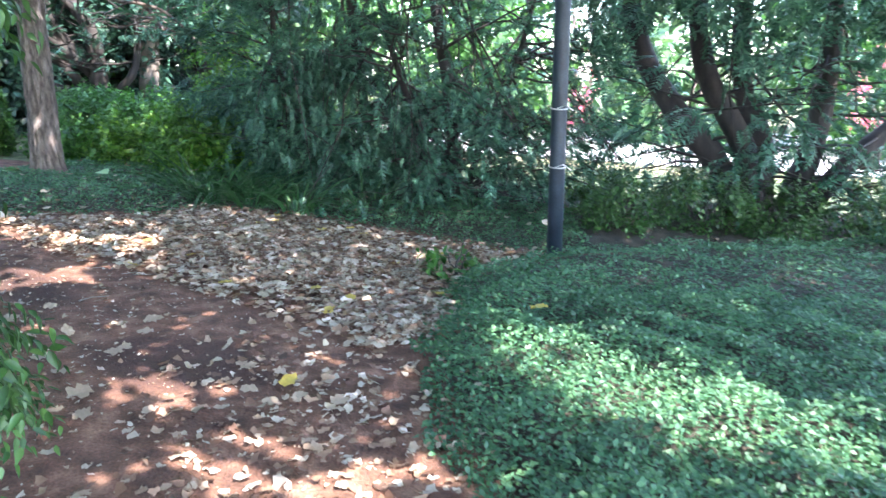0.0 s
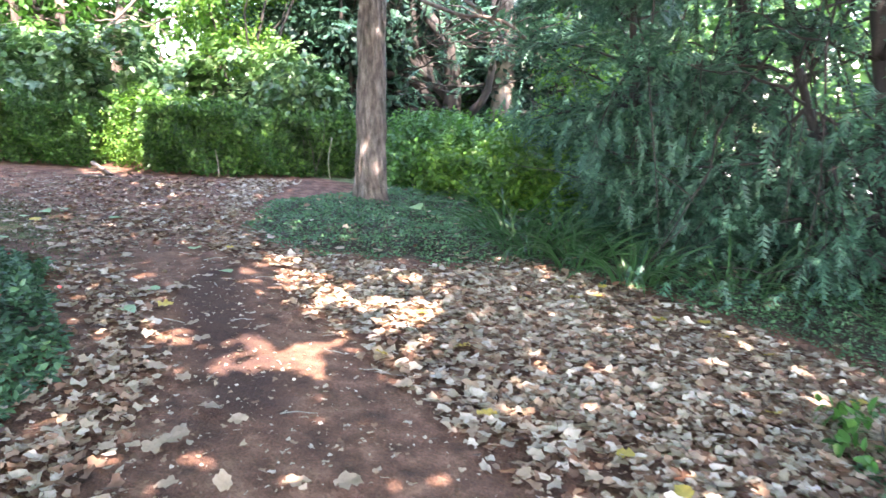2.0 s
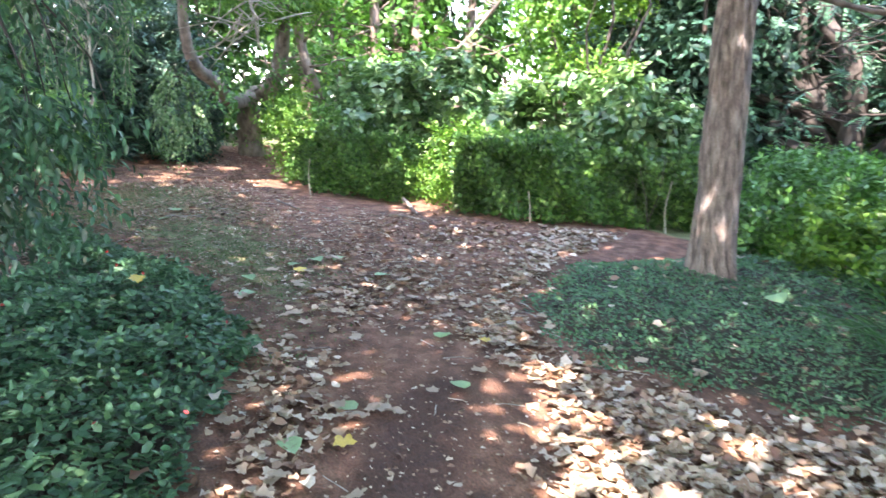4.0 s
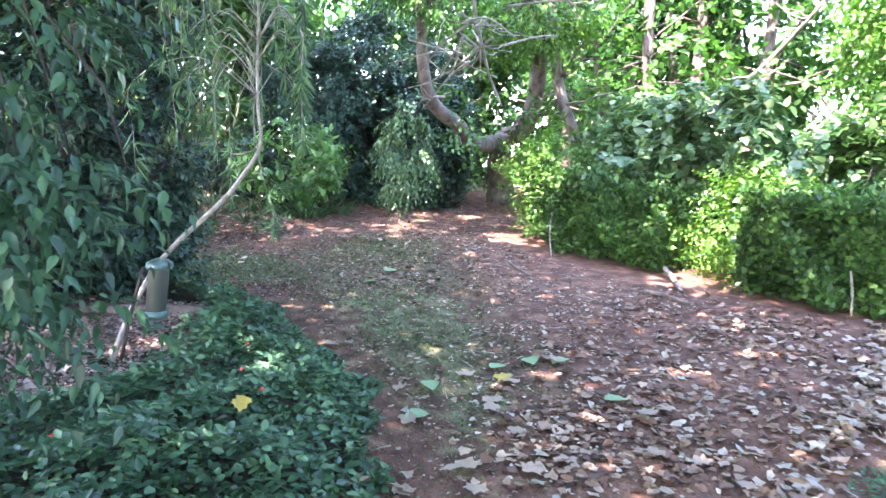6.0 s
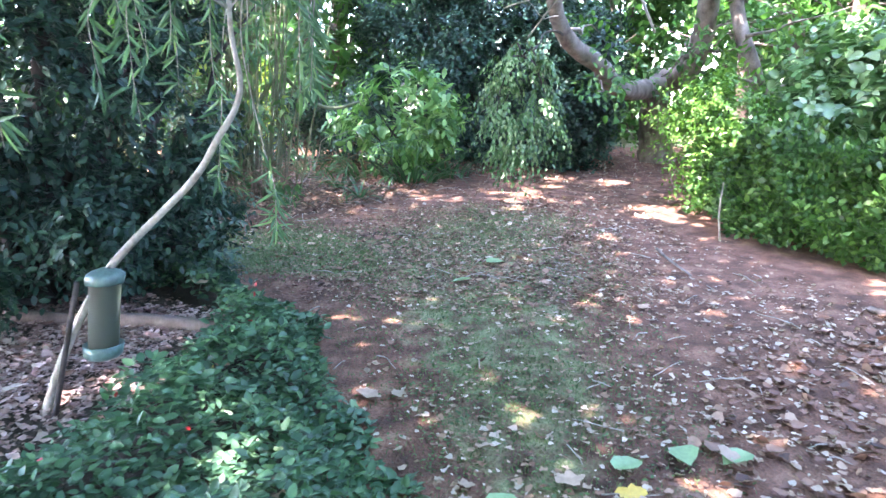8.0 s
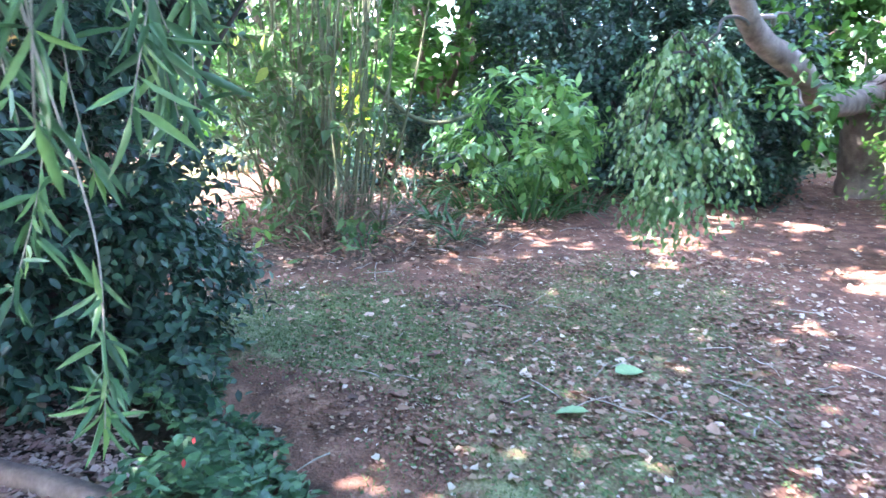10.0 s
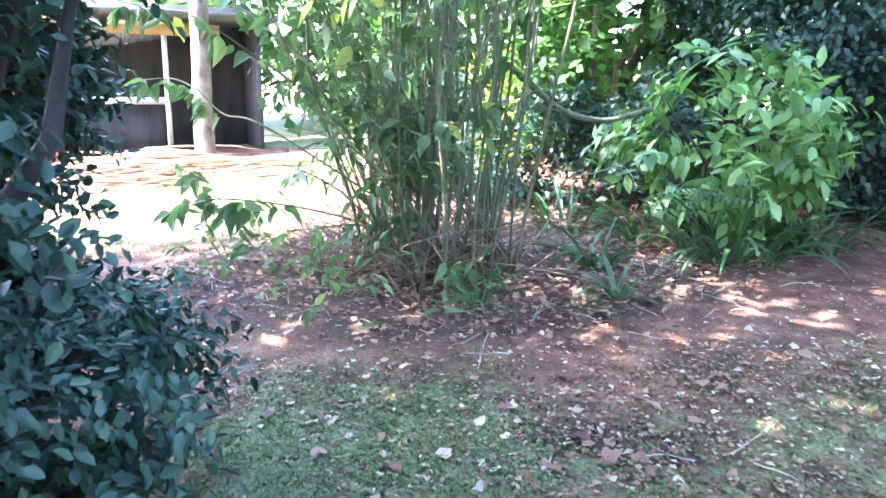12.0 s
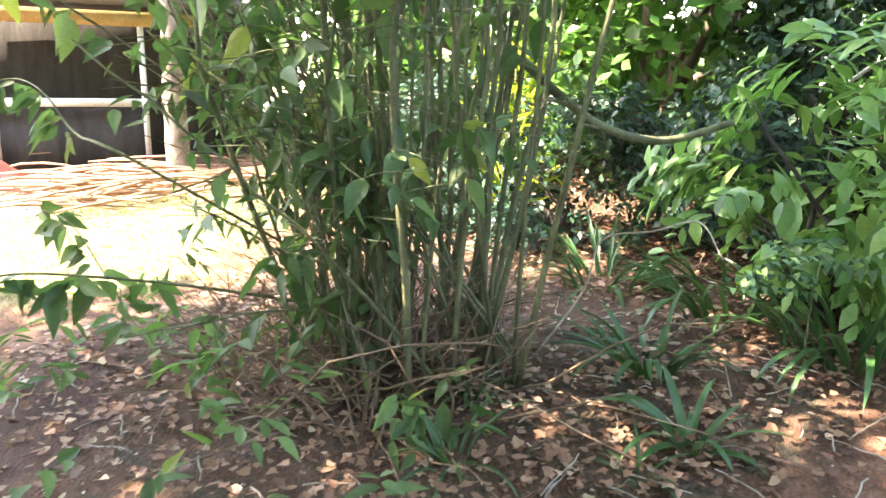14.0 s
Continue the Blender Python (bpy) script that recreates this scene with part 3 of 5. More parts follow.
def conifer(at, stems, label, sprays=2500, reach=1.6, zlo=0.1, zhi=3.5, bare=60, size=0.4, inner=0.5, away=None):
    """A cypress: dark trunks, bare inner branches, and a skirt of feathery sprays."""
    x, y = at
    g = hz(x, y)
    root = thing("cypress", (x, y, g), label, "conifer tree", "cypress trees")
    limbs = []
    for pts, r0, r1 in stems:
        ln = smooth_line(ons(pts), 5)
        limbs.append((ln, np.linspace(r0, r1, len(ln))))
        part("trunk", tube_mesh("trunk", [limbs[-1]], "bark_dark", 9, 0.2), root)
    br, P, D = [], [], []
    for s in range(bare):
        ln, rad = limbs[rng.integers(len(limbs))]
        i = rng.integers(len(ln))
        a = rng.uniform(0, 2 * math.pi) if away is None else away + rng.normal(0, 1.1)
        R = reach * rng.uniform(0.6, 1.1)
        ez = ln[i][2] + rng.uniform(-0.35, 0.5) if rng.random() > 0.3 else g + rng.uniform(zlo, 1.0)
        e = np.array([ln[i][0] + R * math.cos(a), ln[i][1] + R * math.sin(a), max(min(ez, g + zhi), g + zlo)])
        pp = curve_pts(ln[i], e, 8, 0.05, 0.06)
        br.append((pp, np.linspace(min(0.022, rad[i] * 0.5), 0.004, 8)))
        for k in range(2):
            m = rng.integers(3, 7)
            br.append((curve_pts(pp[m], pp[m] + (e - pp[m]) * 0.6 + rng.normal(0, 0.25, 3), 5, 0, 0.1), np.linspace(0.007, 0.003, 5)))
        k = sprays // bare
        u = inner + (1.08 - inner) * rng.random((k, 1))
        P.append(pp[0] + (pp[-1] - pp[0]) * u + rng.normal(0, 0.16, (k, 3)) * (1, 1, 0.6))
        D.append(unit((pp[-1] - pp[0]) + rng.normal(0, 0.5, (k, 3)) * R))
    tagged(part("branchwork", tube_mesh("branchwork", br, "bark_dark", 4), root), kind="stuff")
    P, D = np.concatenate(P), np.concatenate(D)
    D[:, 2] -= 0.25
    k = P[:, 2] > g + 0.08
    P, D = P[k], D[k]
    stamped("foliage", FROND, P, D, rng.normal(0, 0.45, P.shape) + (0, 0, 1), size * rng.uniform(0.5, 1.2, len(P)), "conifer", root)
    return root


# tall tree on the mound
def ridged_trunk(at, top, r0, r1, label, sides=72, rings=150):
    """A straight trunk whose bark stands in long, broken, wandering ridges."""
    x, y = at
    g = hz(x, y)
    root = thing("tree", (x, y, g), label, "tree")
    t = np.linspace(0, 1, rings)[:, None]
    a = np.linspace(0, 2 * math.pi, sides, endpoint=False)[None]
    c = np.array([x, y, g - 0.1]) + t[..., None] * (np.array(on(*top)) - (x, y, g - 0.1))
    z = t * (top[2] + 0.1)
    ridge = np.abs(np.sin(6.5 * (a + 0.16 * np.sin(1.9 * z) + 0.09 * np.sin(5.3 * z + 2 * np.sin(2 * a))))) ** 0.7
    broken_up = 0.55 + 0.45 * np.sin(8 * z + 6 * np.sin(2 * a + 1) + 3 * np.sin(5 * a))
    r = (r0 + (r1 - r0) * t) * (0.88 + 0.17 * ridge * broken_up + 0.02 * rng.random((rings, sides)))
    r = r * (1 + 0.55 * np.exp(-z / 0.16) * (1 + 0.35 * np.sin(5 * a + 1)) + 0.03 * np.sin(1.3 * z + 2 * a))
    v = np.stack([c[:, :, 0] + r * np.cos(a), c[:, :, 1] + r * np.sin(a), c[:, :, 2] + 0 * r], -1).reshape(-1, 3)
    i, j = np.meshgrid(np.arange(rings - 1), np.arange(sides), indexing="ij")
    j2 = (j + 1) % sides
    q = np.stack([i * sides + j, i * sides + j2, (i + 1) * sides + j2, (i + 1) * sides + j], -1).reshape(-1, 4)
    part("trunk", raw_mesh("trunk", v, [4] * len(q), q.ravel(), "bark", True), root)
    return root


mound_tree = ridged_trunk((-5.1, 9.15), (-5.24, 9.6, 7.5), 0.175, 0.135, "tall straight tree with ridged grey-brown bark on the mound")


# cypresses by the pole
big_cypress = conifer((3.9, 9.4), [
    ([(3.9, 9.4, -0.1), (3.5, 9.4, 0.7), (2.9, 9.6, 1.4), (2.4, 9.7, 2.4), (2.1, 9.8, 4.5)], 0.2, 0.1),
    ([(4.0, 9.3, -0.1), (3.8, 9.3, 0.9), (3.3, 9.3, 1.7), (3.1, 9.4, 2.6), (3.0, 9.4, 5)], 0.17, 0.1),
    ([(4.1, 9.3, -0.1), (4.1, 9.5, 1.0), (3.8, 9.7, 2.0), (3.9, 9.8, 5)], 0.16, 0.1),
    ([(4.3, 9.3, -0.1), (4.7, 9.4, 1.0), (4.8, 9.4, 2.2), (4.9, 9.4, 5)], 0.17, 0.1),
    ([(4.4, 9.2, -0.1), (5.2, 9.3, 0.9), (6.0, 9.4, 1.6), (7.0, 9.5, 2.6)], 0.15, 0.06)],
    "large cypress with several dark trunks fanning from one base", 1500, 1.9, 0.1, 3.4, 90, 0.34, 0.55)
conifer((0.1, 9.3), [
    ([(0.1, 9.3, -0.1), (0.05, 9.3, 1.2), (-0.2, 9.3, 3.0), (-0.2, 9.3, 5)], 0.1, 0.05),
    ([(0.2, 9.3, -0.1), (0.5, 9.3, 0.9), (0.9, 9.5, 1.8), (1.2, 9.7, 3.0)], 0.05, 0.03),
    ([(0.0, 9.3, -0.1), (-0.4, 9.3, 1.0), (-0.8, 9.5, 2.2), (-1.0, 9.6, 3.6)], 0.05, 0.03)],
    "cypress with many bare inner branches beside the path", 4000, 1.6, 0.05, 3.0, 170, 0.23, 0.55)
conifer((-1.15, 9.9), [
    ([(-1.15, 9.9, -0.1), (-1.15, 9.9, 1.5), (-1.6, 9.7, 5)], 0.09, 0.05),
    ([(-1.15, 9.9, -0.1), (-2.1, 9.7, 1.0), (-2.3, 9.8, 3)], 0.05, 0.03)],
    "dense dark cypress with drooping feathery sprays", 10000, 1.28, 0.05, 3.4, 130, 0.215, 0.4)
conifer((-9.9, 14.2), [([(-9.9, 14.2, -0.1), (-9.9, 14.2, 2), (-9.8, 14.2, 6)], 0.16, 0.08)], "dark cypress standing behind the hedge", 2500, 1.7, 0.3, 4.5, 70, 0.6)
conifer((-5.2, 15.5), [([(-5.2, 15.5, -0.1), (-5.2, 15.5, 2), (-5.1, 15.5, 6)], 0.2, 0.1)], "dark cypress far behind the mound", 1600, 2.0, 0.3, 5, 80, 0.6)

woody("spreading_conifer", (-6.79, 14.2), [
    ([(-6.79, 14.2, -0.1), (-6.79, 14.2, 0.71), (-6.77, 14.2, 1.39), (-6.82, 14.2, 2.0), (-7.01, 14.2, 2.39), (-7.28, 14.2, 2.66), (-7.5, 14.2, 3.44)], 0.2, 0.1),
    ([(-6.97, 14.2, 0.84), (-7.64, 13.9, 0.95), (-8.14, 13.6, 1.34), (-8.44, 13.4, 1.82)], 0.13, 0.06),
    ([(-7.05, 14.2, 0.96), (-7.42, 14.0, 1.43), (-7.62, 13.8, 1.51), (-8.16, 13.6, 1.7), (-8.64, 13.5, 2.09)], 0.11, 0.04),
    ([(-6.86, 14.2, 1.25), (-7.34, 14.0, 1.71), (-7.63, 13.9, 2.1), (-8.03, 13.8, 2.64), (-8.38, 13.8, 3.27)], 0.13, 0.06),
    ([(-6.78, 14.2, 1.34), (-7.14, 14.1, 1.68), (-7.39, 14.0, 2.07), (-7.5, 14.0, 2.47), (-7.51, 14.0, 3.16)], 0.1, 0.05),
    ([(-7.1, 14.3, 0.85), (-7.88, 14.4, 1.32), (-8.56, 14.5, 1.58)], 0.09, 0.05),
    ([(-6.43, 14.2, 0.92), (-6.06, 14.1, 1.28), (-5.93, 14.1, 1.7), (-5.88, 14.1, 2.4), (-5.91, 14.1, 3.17)], 0.08, 0.05)],
    "conifer with bare curving limbs sweeping up from its base", bark="bark_dark", twigs=120, sub=1.3, up=0.3, fol=(FROND, 1, 0.2, 0.35, "conifer", 0.3, 1))
for pts in ([(-5.32, 10.6, 2.54), (-4.66, 10.5, 2.31), (-4.22, 10.4, 2.25), (-3.82, 10.3, 2.11), (-3.32, 10.1, 1.72)], [(-4.63, 10.6, 2.51), (-4.18, 10.5, 2.2), (-3.99, 10.4, 1.98), (-3.69, 10.3, 1.88)]):
    woody("bare_bough", pts[-1][:2], [(pts, 0.03, 0.018)], "bare brown bough reaching out over the mound", "branch", bark="bark_brown", twigs=14, sub=0.7, up=0.0, sides=6)
trunk_tree((-5.9, 14.5), (-5.9, 14.5, 6), 0.22, 0.18, "bark_grey", "grey-brown tree trunk behind the shrubs")

P = np.column_stack([rng.uniform(1.6, 7.0, 1900), rng.uniform(8.2, 9.8, 1900), rng.uniform(0, 1, 1900)])
P[:, 2] = height(P[:, 0], P[:, 1]) + 2.15 + 1.6 * P[:, 2] + 0.25 * np.sin(P[:, 0] * 3)
stamped("crown", FROND, P, rng.normal(0, 0.6, P.shape) + (0, -0.3, -0.5), rng.normal(0, 0.5, P.shape) + (0, 0, 1), 0.34 * rng.uniform(0.6, 1.2, len(P)), "conifer", big_cypress)

# pole with a wire tie
pole = thing("pole", (1.08, 6.83, hz(1.08, 6.83)), "blue-black painted steel pole standing at the path edge", "pole")
part("shaft", tube_mesh("shaft", [([on(1.08, 6.83, h) for h in (-0.1, 1.0, 2.0, 4.2)], [0.076, 0.075, 0.074, 0.073])], "pole", 18), pole)
for h in (0.88, 1.42):
    ring = [(1.08 + 0.08 * math.cos(a), 6.83 + 0.08 * math.sin(a), hz(1.08, 6.83) + h + 0.01 * math.sin(a)) for a in np.linspace(0, 6.28, 16)]
    part("tie", tube_mesh("tie", [(ring, [0.006] * 16), ([(1.05, 6.75, hz(1.08, 6.83) + h), (1.12, 6.70, hz(1.08, 6.83) + h + 0.03), (1.19, 6.68, hz(1.08, 6.83) + h - 0.02)], [0.005] * 3)], "white", 5), pole, "pale twisted wire tie")

# crooked tree at the end of the path
crooked = woody("crooked_tree", (-15.2, 8.4), [
    ([(-15.2, 8.45, -0.1), (-15.25, 8.4, 0.3), (-15.1, 8.35, 0.7), (-15.05, 8.35, 1.2)], 0.26, 0.19),
    ([(-15.05, 8.4, 1.12), (-14.3, 8.05, 1.1), (-13.5, 7.6, 1.1), (-12.9, 7.25, 1.2), (-12.35, 7.0, 1.4), (-11.85, 6.6, 1.65), (-11.5, 6.4, 2.0), (-11.2, 6.3, 2.7), (-10.6, 6.2, 3.3)], 0.14, 0.05),
    ([(-15.1, 8.4, 1.15), (-14.6, 8.6, 1.3), (-14.0, 8.6, 1.8), (-13.5, 8.5, 2.6), (-12.9, 8.3, 3.6)], 0.17, 0.1),
    ([(-12.9, 8.3, 3.6), (-12.0, 8.0, 5.0)], 0.1, 0.05)],
    "old tree with crooked horizontal limb at the path's end", bark="bark_grey", twigs=26, sub=1.0, fol=(LEAF, 6, 0.4, 0.12, "mid", 0.4, 3), sides=12)
woody("leaning_tree", (-14.6, 9.9), [
    ([(-14.6, 9.9, -0.1), (-14.1, 9.5, 0.8), (-13.2, 8.95, 1.35), (-13.3, 8.7, 2.3), (-13.4, 8.6, 4.5)], 0.11, 0.07)],
    "grey leaning trunk behind the clipped hedge", bark="bark_grey", twigs=14, sub=1.2, fol=(LEAF, 6, 0.4, 0.12, "bright", 0.3, 3))
# dead white branches over the path
dead = [([(-8.25, 6.22, 2.9), (-8.5, 6.3, 2.45), (-8.75, 6.45, 2.1), (-9.1, 6.6, 1.9), (-9.3, 6.77, 1.65)], 0.02, 0.008)]
for k in range(16):
    b = np.array([-8.25, 6.22, 2.15]) + rng.normal(0, 0.15, 3)
    e = b + np.array([rng.uniform(-1.0, 0.5), rng.uniform(-0.5, 0.7), rng.uniform(-0.5, 0.25)])
    dead.append(([tuple(b), tuple((b + e) / 2 + rng.normal(0, 0.08, 3)), tuple(e)], 0.011, 0.004))
dead.append(([(-8.0, 6.1, 2.4), (-8.1, 6.2, 3.2), (-9.0, 6.8, 5.0)], 0.03, 0.04))
woody("dead_branch", (-8.6, 6.4), dead, "bare pale dead branches hanging over the path", "branch", "white_wood", twigs=30, sub=0.3, sides=5)
# thin trunks behind the broad-leaved shrub
for (bx, by), (tx, ty), r in [((-14.6, 10.2), (-14.95, 10.0), 0.12), ((-14.8, 10.9), (-14.6, 10.8), 0.13), ((-14.2, 11.2), (-14.6, 11.8), 0.12), ((-14.4, 11.5), (-15.3, 11.6), 0.1), ((-13.4, 11.8), (-13.2, 12.2), 0.12), ((-17.5, 10.5), (-17.3, 10.3), 0.13)]:
    woody("background_tree", (bx, by), [([(bx, by, -0.1), ((bx + tx) / 2 + 0.1, (by + ty) / 2, 1.6), (tx, ty, 3.2), (tx - 0.2, ty + 0.2, 6.5)], r, r * 0.6)],
          "slender grey-brown tree trunk behind the shrubs", bark="bark_brown", twigs=16, sub=1.5, group="trunks behind the hedge", fol=(BROAD, 6, 0.5, 0.16, "mid", 0.3, 3), up=0.4)
woody("fallen_limb", (-12.2, 10.9), [([(-12.9, 10.4, 0.9), (-12.29, 10.8, 1.75), (-11.9, 11.3, 2.4), (-11.2, 11.6, 3.2), (-10.8, 11.8, 4.0)], 0.036, 0.022)],
      "pale leaning limb above the broad-leaved shrub", "branch", "bark_grey", twigs=10, sub=0.7)


# ---- hedges ----
def hedge(a, b, depth, tall, n, label, mat="hedge"):
    a, b = np.array(a, float), np.array(b, float)
    ln = np.linalg.norm(b - a)
    u = (b - a) / ln
    w = np.array([-u[1], u[0]])
    mid = (a + b) / 2 + w * depth / 2
    g = hz(*mid)
    root = thing("hedge", (mid[0], mid[1], g), label, "hedge", "clipped hedges")
    s, d, h = rng.uniform(0, ln, n), rng.uniform(0, depth, n), tall * rng.uniform(0.02, 1, n) ** 0.8
    face = rng.integers(0, 10, n)
    nrm = np.zeros((n, 3))
    f = face < 5
    d[f] = 0.16 * rng.random(f.sum())
    nrm[f] = (-w[0], -w[1], 0.3)
    t = (face >= 5) & (face < 8)
    h[t] = tall - 0.12 * rng.random(t.sum())
    nrm[t] = (0, 0, 1)
    e = face >= 8
    s[e] = np.where(rng.random(e.sum()) < 0.5, 0.14 * rng.random(e.sum()), ln - 0.14 * rng.random(e.sum()))
    nrm[e] = (u[0], u[1], 0.3)
    r = 0.16 * np.clip(h / tall, 0, 1) ** 3
    bulge = 0.11 * np.sin(s * 3.1 + 1) + 0.09 * np.sin(h * 7 + s * 5) + 0.06 * np.sin(s * 13 + h * 9)
    xy = a + u * s[:, None] + w * (d + r + bulge * f)[:, None]
    hh = h * (1 + 0.07 * np.sin(s * 2.3) + 0.06 * np.sin(s * 7 + d * 6) + 0.045 * np.sin(s * 17 + d * 11)) + (rng.random(n) < 0.03) * 0.12 * rng.random(n)
    p = np.column_stack([xy, height(xy[:, 0], xy[:, 1]) + hh])
    dd = unit(nrm * 0.6 + rng.normal(0, 0.8, p.shape))
    stamped("foliage", SMALL, p, dd, nrm + rng.normal(0, 0.6, p.shape) + (0, 0, 0.6), 0.062 * rng.uniform(0.6, 1.5, n), mat, root)
    runs = []
    for k in range(int(ln * 9)):
        s0 = rng.uniform(0.1, ln - 0.1)
        q = a + u * s0 + w * rng.uniform(0.1, depth - 0.1)
        e2 = q + rng.normal(0, 0.12, 2)
        runs.append((curve_pts((*q, hz(*q) - 0.05), (*e2, hz(*q) + tall * 0.9), 5, 0, 0.06), np.linspace(0.014, 0.004, 5)))
    tagged(part("branchwork", tube_mesh("branchwork", runs, "bark_dark", 4), root), kind="stuff")
    return root


hedge((-8.55, 8.75), (-6.6, 10.95), 1.3, 0.88, 34000, "clipped dark green hedge along the far side of the path")
hedge((-11.45, 7.7), (-9.45, 8.45), 1.2, 0.84, 30000, "clipped hedge with sunlit top beside a gap")


def stick(name, pts, r, mat, label, category="stick", group=""):
    pts = ons(pts)
    root = thing(name, pts[0], label, category, group)
    ln = smooth_line(pts, 5)
    part("stem", tube_mesh("stem", [(ln, np.linspace(r, r * 0.6, len(ln)))], mat, 6, 0.15), root)
    return root


for pts in ([(-10.48, 7.72, -0.02), (-10.5, 7.7, 0.25), (-10.45, 7.7, 0.5)], [(-6.83, 10.6, -0.02), (-6.84, 10.58, 0.3), (-6.78, 10.6, 0.62)], [(-7.86, 9.42, -0.02), (-7.84, 9.4, 0.2), (-7.88, 9.4, 0.38)]):
    stick("bare_sapling", pts, 0.012, "white_wood", "pale bare stem standing at the hedge's foot", "stem", "pale stems")
stick("fallen_stick", [(-8.75, 8.01, 0.02), (-8.5, 8.1, 0.04), (-8.3, 8.2, 0.02)], 0.02, "bark_grey", "grey fallen stick lying by the hedge gap")
stick("fallen_stick", [(-9.3, 8.5, 0.1), (-8.95, 8.42, 0.05), (-8.69, 8.35, 0.02)], 0.028, "bark_grey", "grey stick leaning out of the hedge gap")
stick("fallen_stick", [(-10.17, 7.11, 0.015), (-9.8, 7.1, 0.03), (-9.45, 7.16, 0.015)], 0.012, "bark_grey", "thin pale twig lying on the path")
stick("fallen_stick", [(-5.14, 5.29, 0.015), (-5.1, 5.45, 0.03), (-5.1, 5.65, 0.015)], 0.006, "bark_grey", "thin pale twig lying on the path")

# ---- shrubs ----
for x, y, r, h in ((-6.6, 16.8, 1.6, 5.5), (-9.0, 16.3, 1.5, 5.5), (-4.4, 16.3, 1.4, 5), (-8.2, 14.9, 0.8, 3.6), (-6.2, 15.2, 0.8, 3.4), (-9.5, 13.7, 0.8, 5.0), (-8.4, 13.5, 0.8, 4.6)):
    bush("dark_conifer", (x, y), (r, r, h), 9000, 0.19, "dark", "dark bushy conifer closing the view behind the shrubs", "conifer tree", tmpl=SMALL, lump=0.5, twig=0.35, low=-1, group="dark conifers behind")
bush("shrub", (-9.15, 9.45), (0.8, 0.6, 1.0), 7000, 0.06, "bright", "sunlit yellow-green shrub filling the gap between hedges", lift=-0.1)
bush("shrub", (-11.75, 8.1), (0.55, 0.5, 1.15), 5000, 0.06, "bright", "sunlit yellow-green shrub at the hedge's end")
for x, y, r, h in ((-11.4, 9.4, 0.95, 1.7), (-10.4, 9.9, 1.0, 1.75), (-9.5, 11.0, 1.0, 1.7), (-8.4, 11.5, 0.9, 1.6), (-12.6, 9.7, 0.8, 1.5)):
    bush("shrub", (x, y), (r, r * 0.9, h), 4200, 0.14, "pale", "broad-leaved pale green shrub behind the hedge", tmpl=BROAD, per=5, group="broad-leaved shrubs")
bush("maple", (-9.7, 11.9), (1.2, 1.1, 3.3), 9000, 0.11, "bright", "bright yellow-green maple behind the hedge", "tree", per=7, lift=0.9, twig=0.35)
for x, y, r, h, m in ((-5.6, 11.2, 0.9, 0.8, "mid"), (-4.5, 11.3, 0.9, 0.85, "mid"), (-3.4, 10.9, 0.9, 1.05, "bright"), (-6.0, 12.2, 0.8, 0.8, "mid"), (-2.7, 11.6, 0.9, 1.25, "bright"), (-3.5, 10.2, 0.6, 0.7, "bright"), (-4.7, 10.6, 0.5, 0.5, "bright")):
    bush("shrub", (x, y), (r, r, h), 6000, 0.1, m, "rambling leafy green shrub behind the mound", tmpl=SMALL, group="shrubs behind the mound")
bush("shrub", (-3.9, 12.8), (0.7, 0.7, 2.2), 3500, 0.1, "bright", "taller yellow-green shrub behind the rambling shrubs", lift=0.4)

for x, y, r, h in ((-15.7, 6.1, 1.3, 2.9), (-14.9, 7.0, 0.9, 2.2), (-17.0, 6.6, 1.4, 3.0), (-15.9, 4.9, 1.1, 2.8), (-14.85, 5.85, 0.85, 2.5), (-14.45, 6.75, 0.7, 1.9)):
    bush("shrub", (x, y), (r, r, h), 13000, 0.095, "dark", "dense dark evergreen shrub along the back of the path", group="dark evergreen shrubs", lump=0.3, low=-1, tmpl=SMALL)
bush("shrub", (-13.45, 4.76), (0.68, 0.68, 0.95), 1700, 0.16, "bright2", "leafy light green shrub above strap-leaved plants", tmpl=LANCE, per=7, twig=0.26, lift=0.2, lump=0.36, low=-0.7, droop=0.5)
bush("shrub", (-8.8, 3.0), (1.17, 1.2, 3.4), 30000, 0.062, "dark", "tall dark glossy evergreen shrub beside the path", twig=0.12, lump=0.22, low=-1, stems=12)
bush("shrub", (-8.85, 3.05), (1.15, 1.15, 0.9), 16000, 0.07, "dark", "low leafy suckers spreading round the tall evergreen shrub's foot", twig=0.16, lump=0.26, low=-1)
bush("shrub", (-8.8, 3.0), (1.18, 1.2, 2.3), 26000, 0.068, "dark", "low dark evergreen skirt of suckers round the tall shrub", twig=0.14, lump=0.3, low=-1)

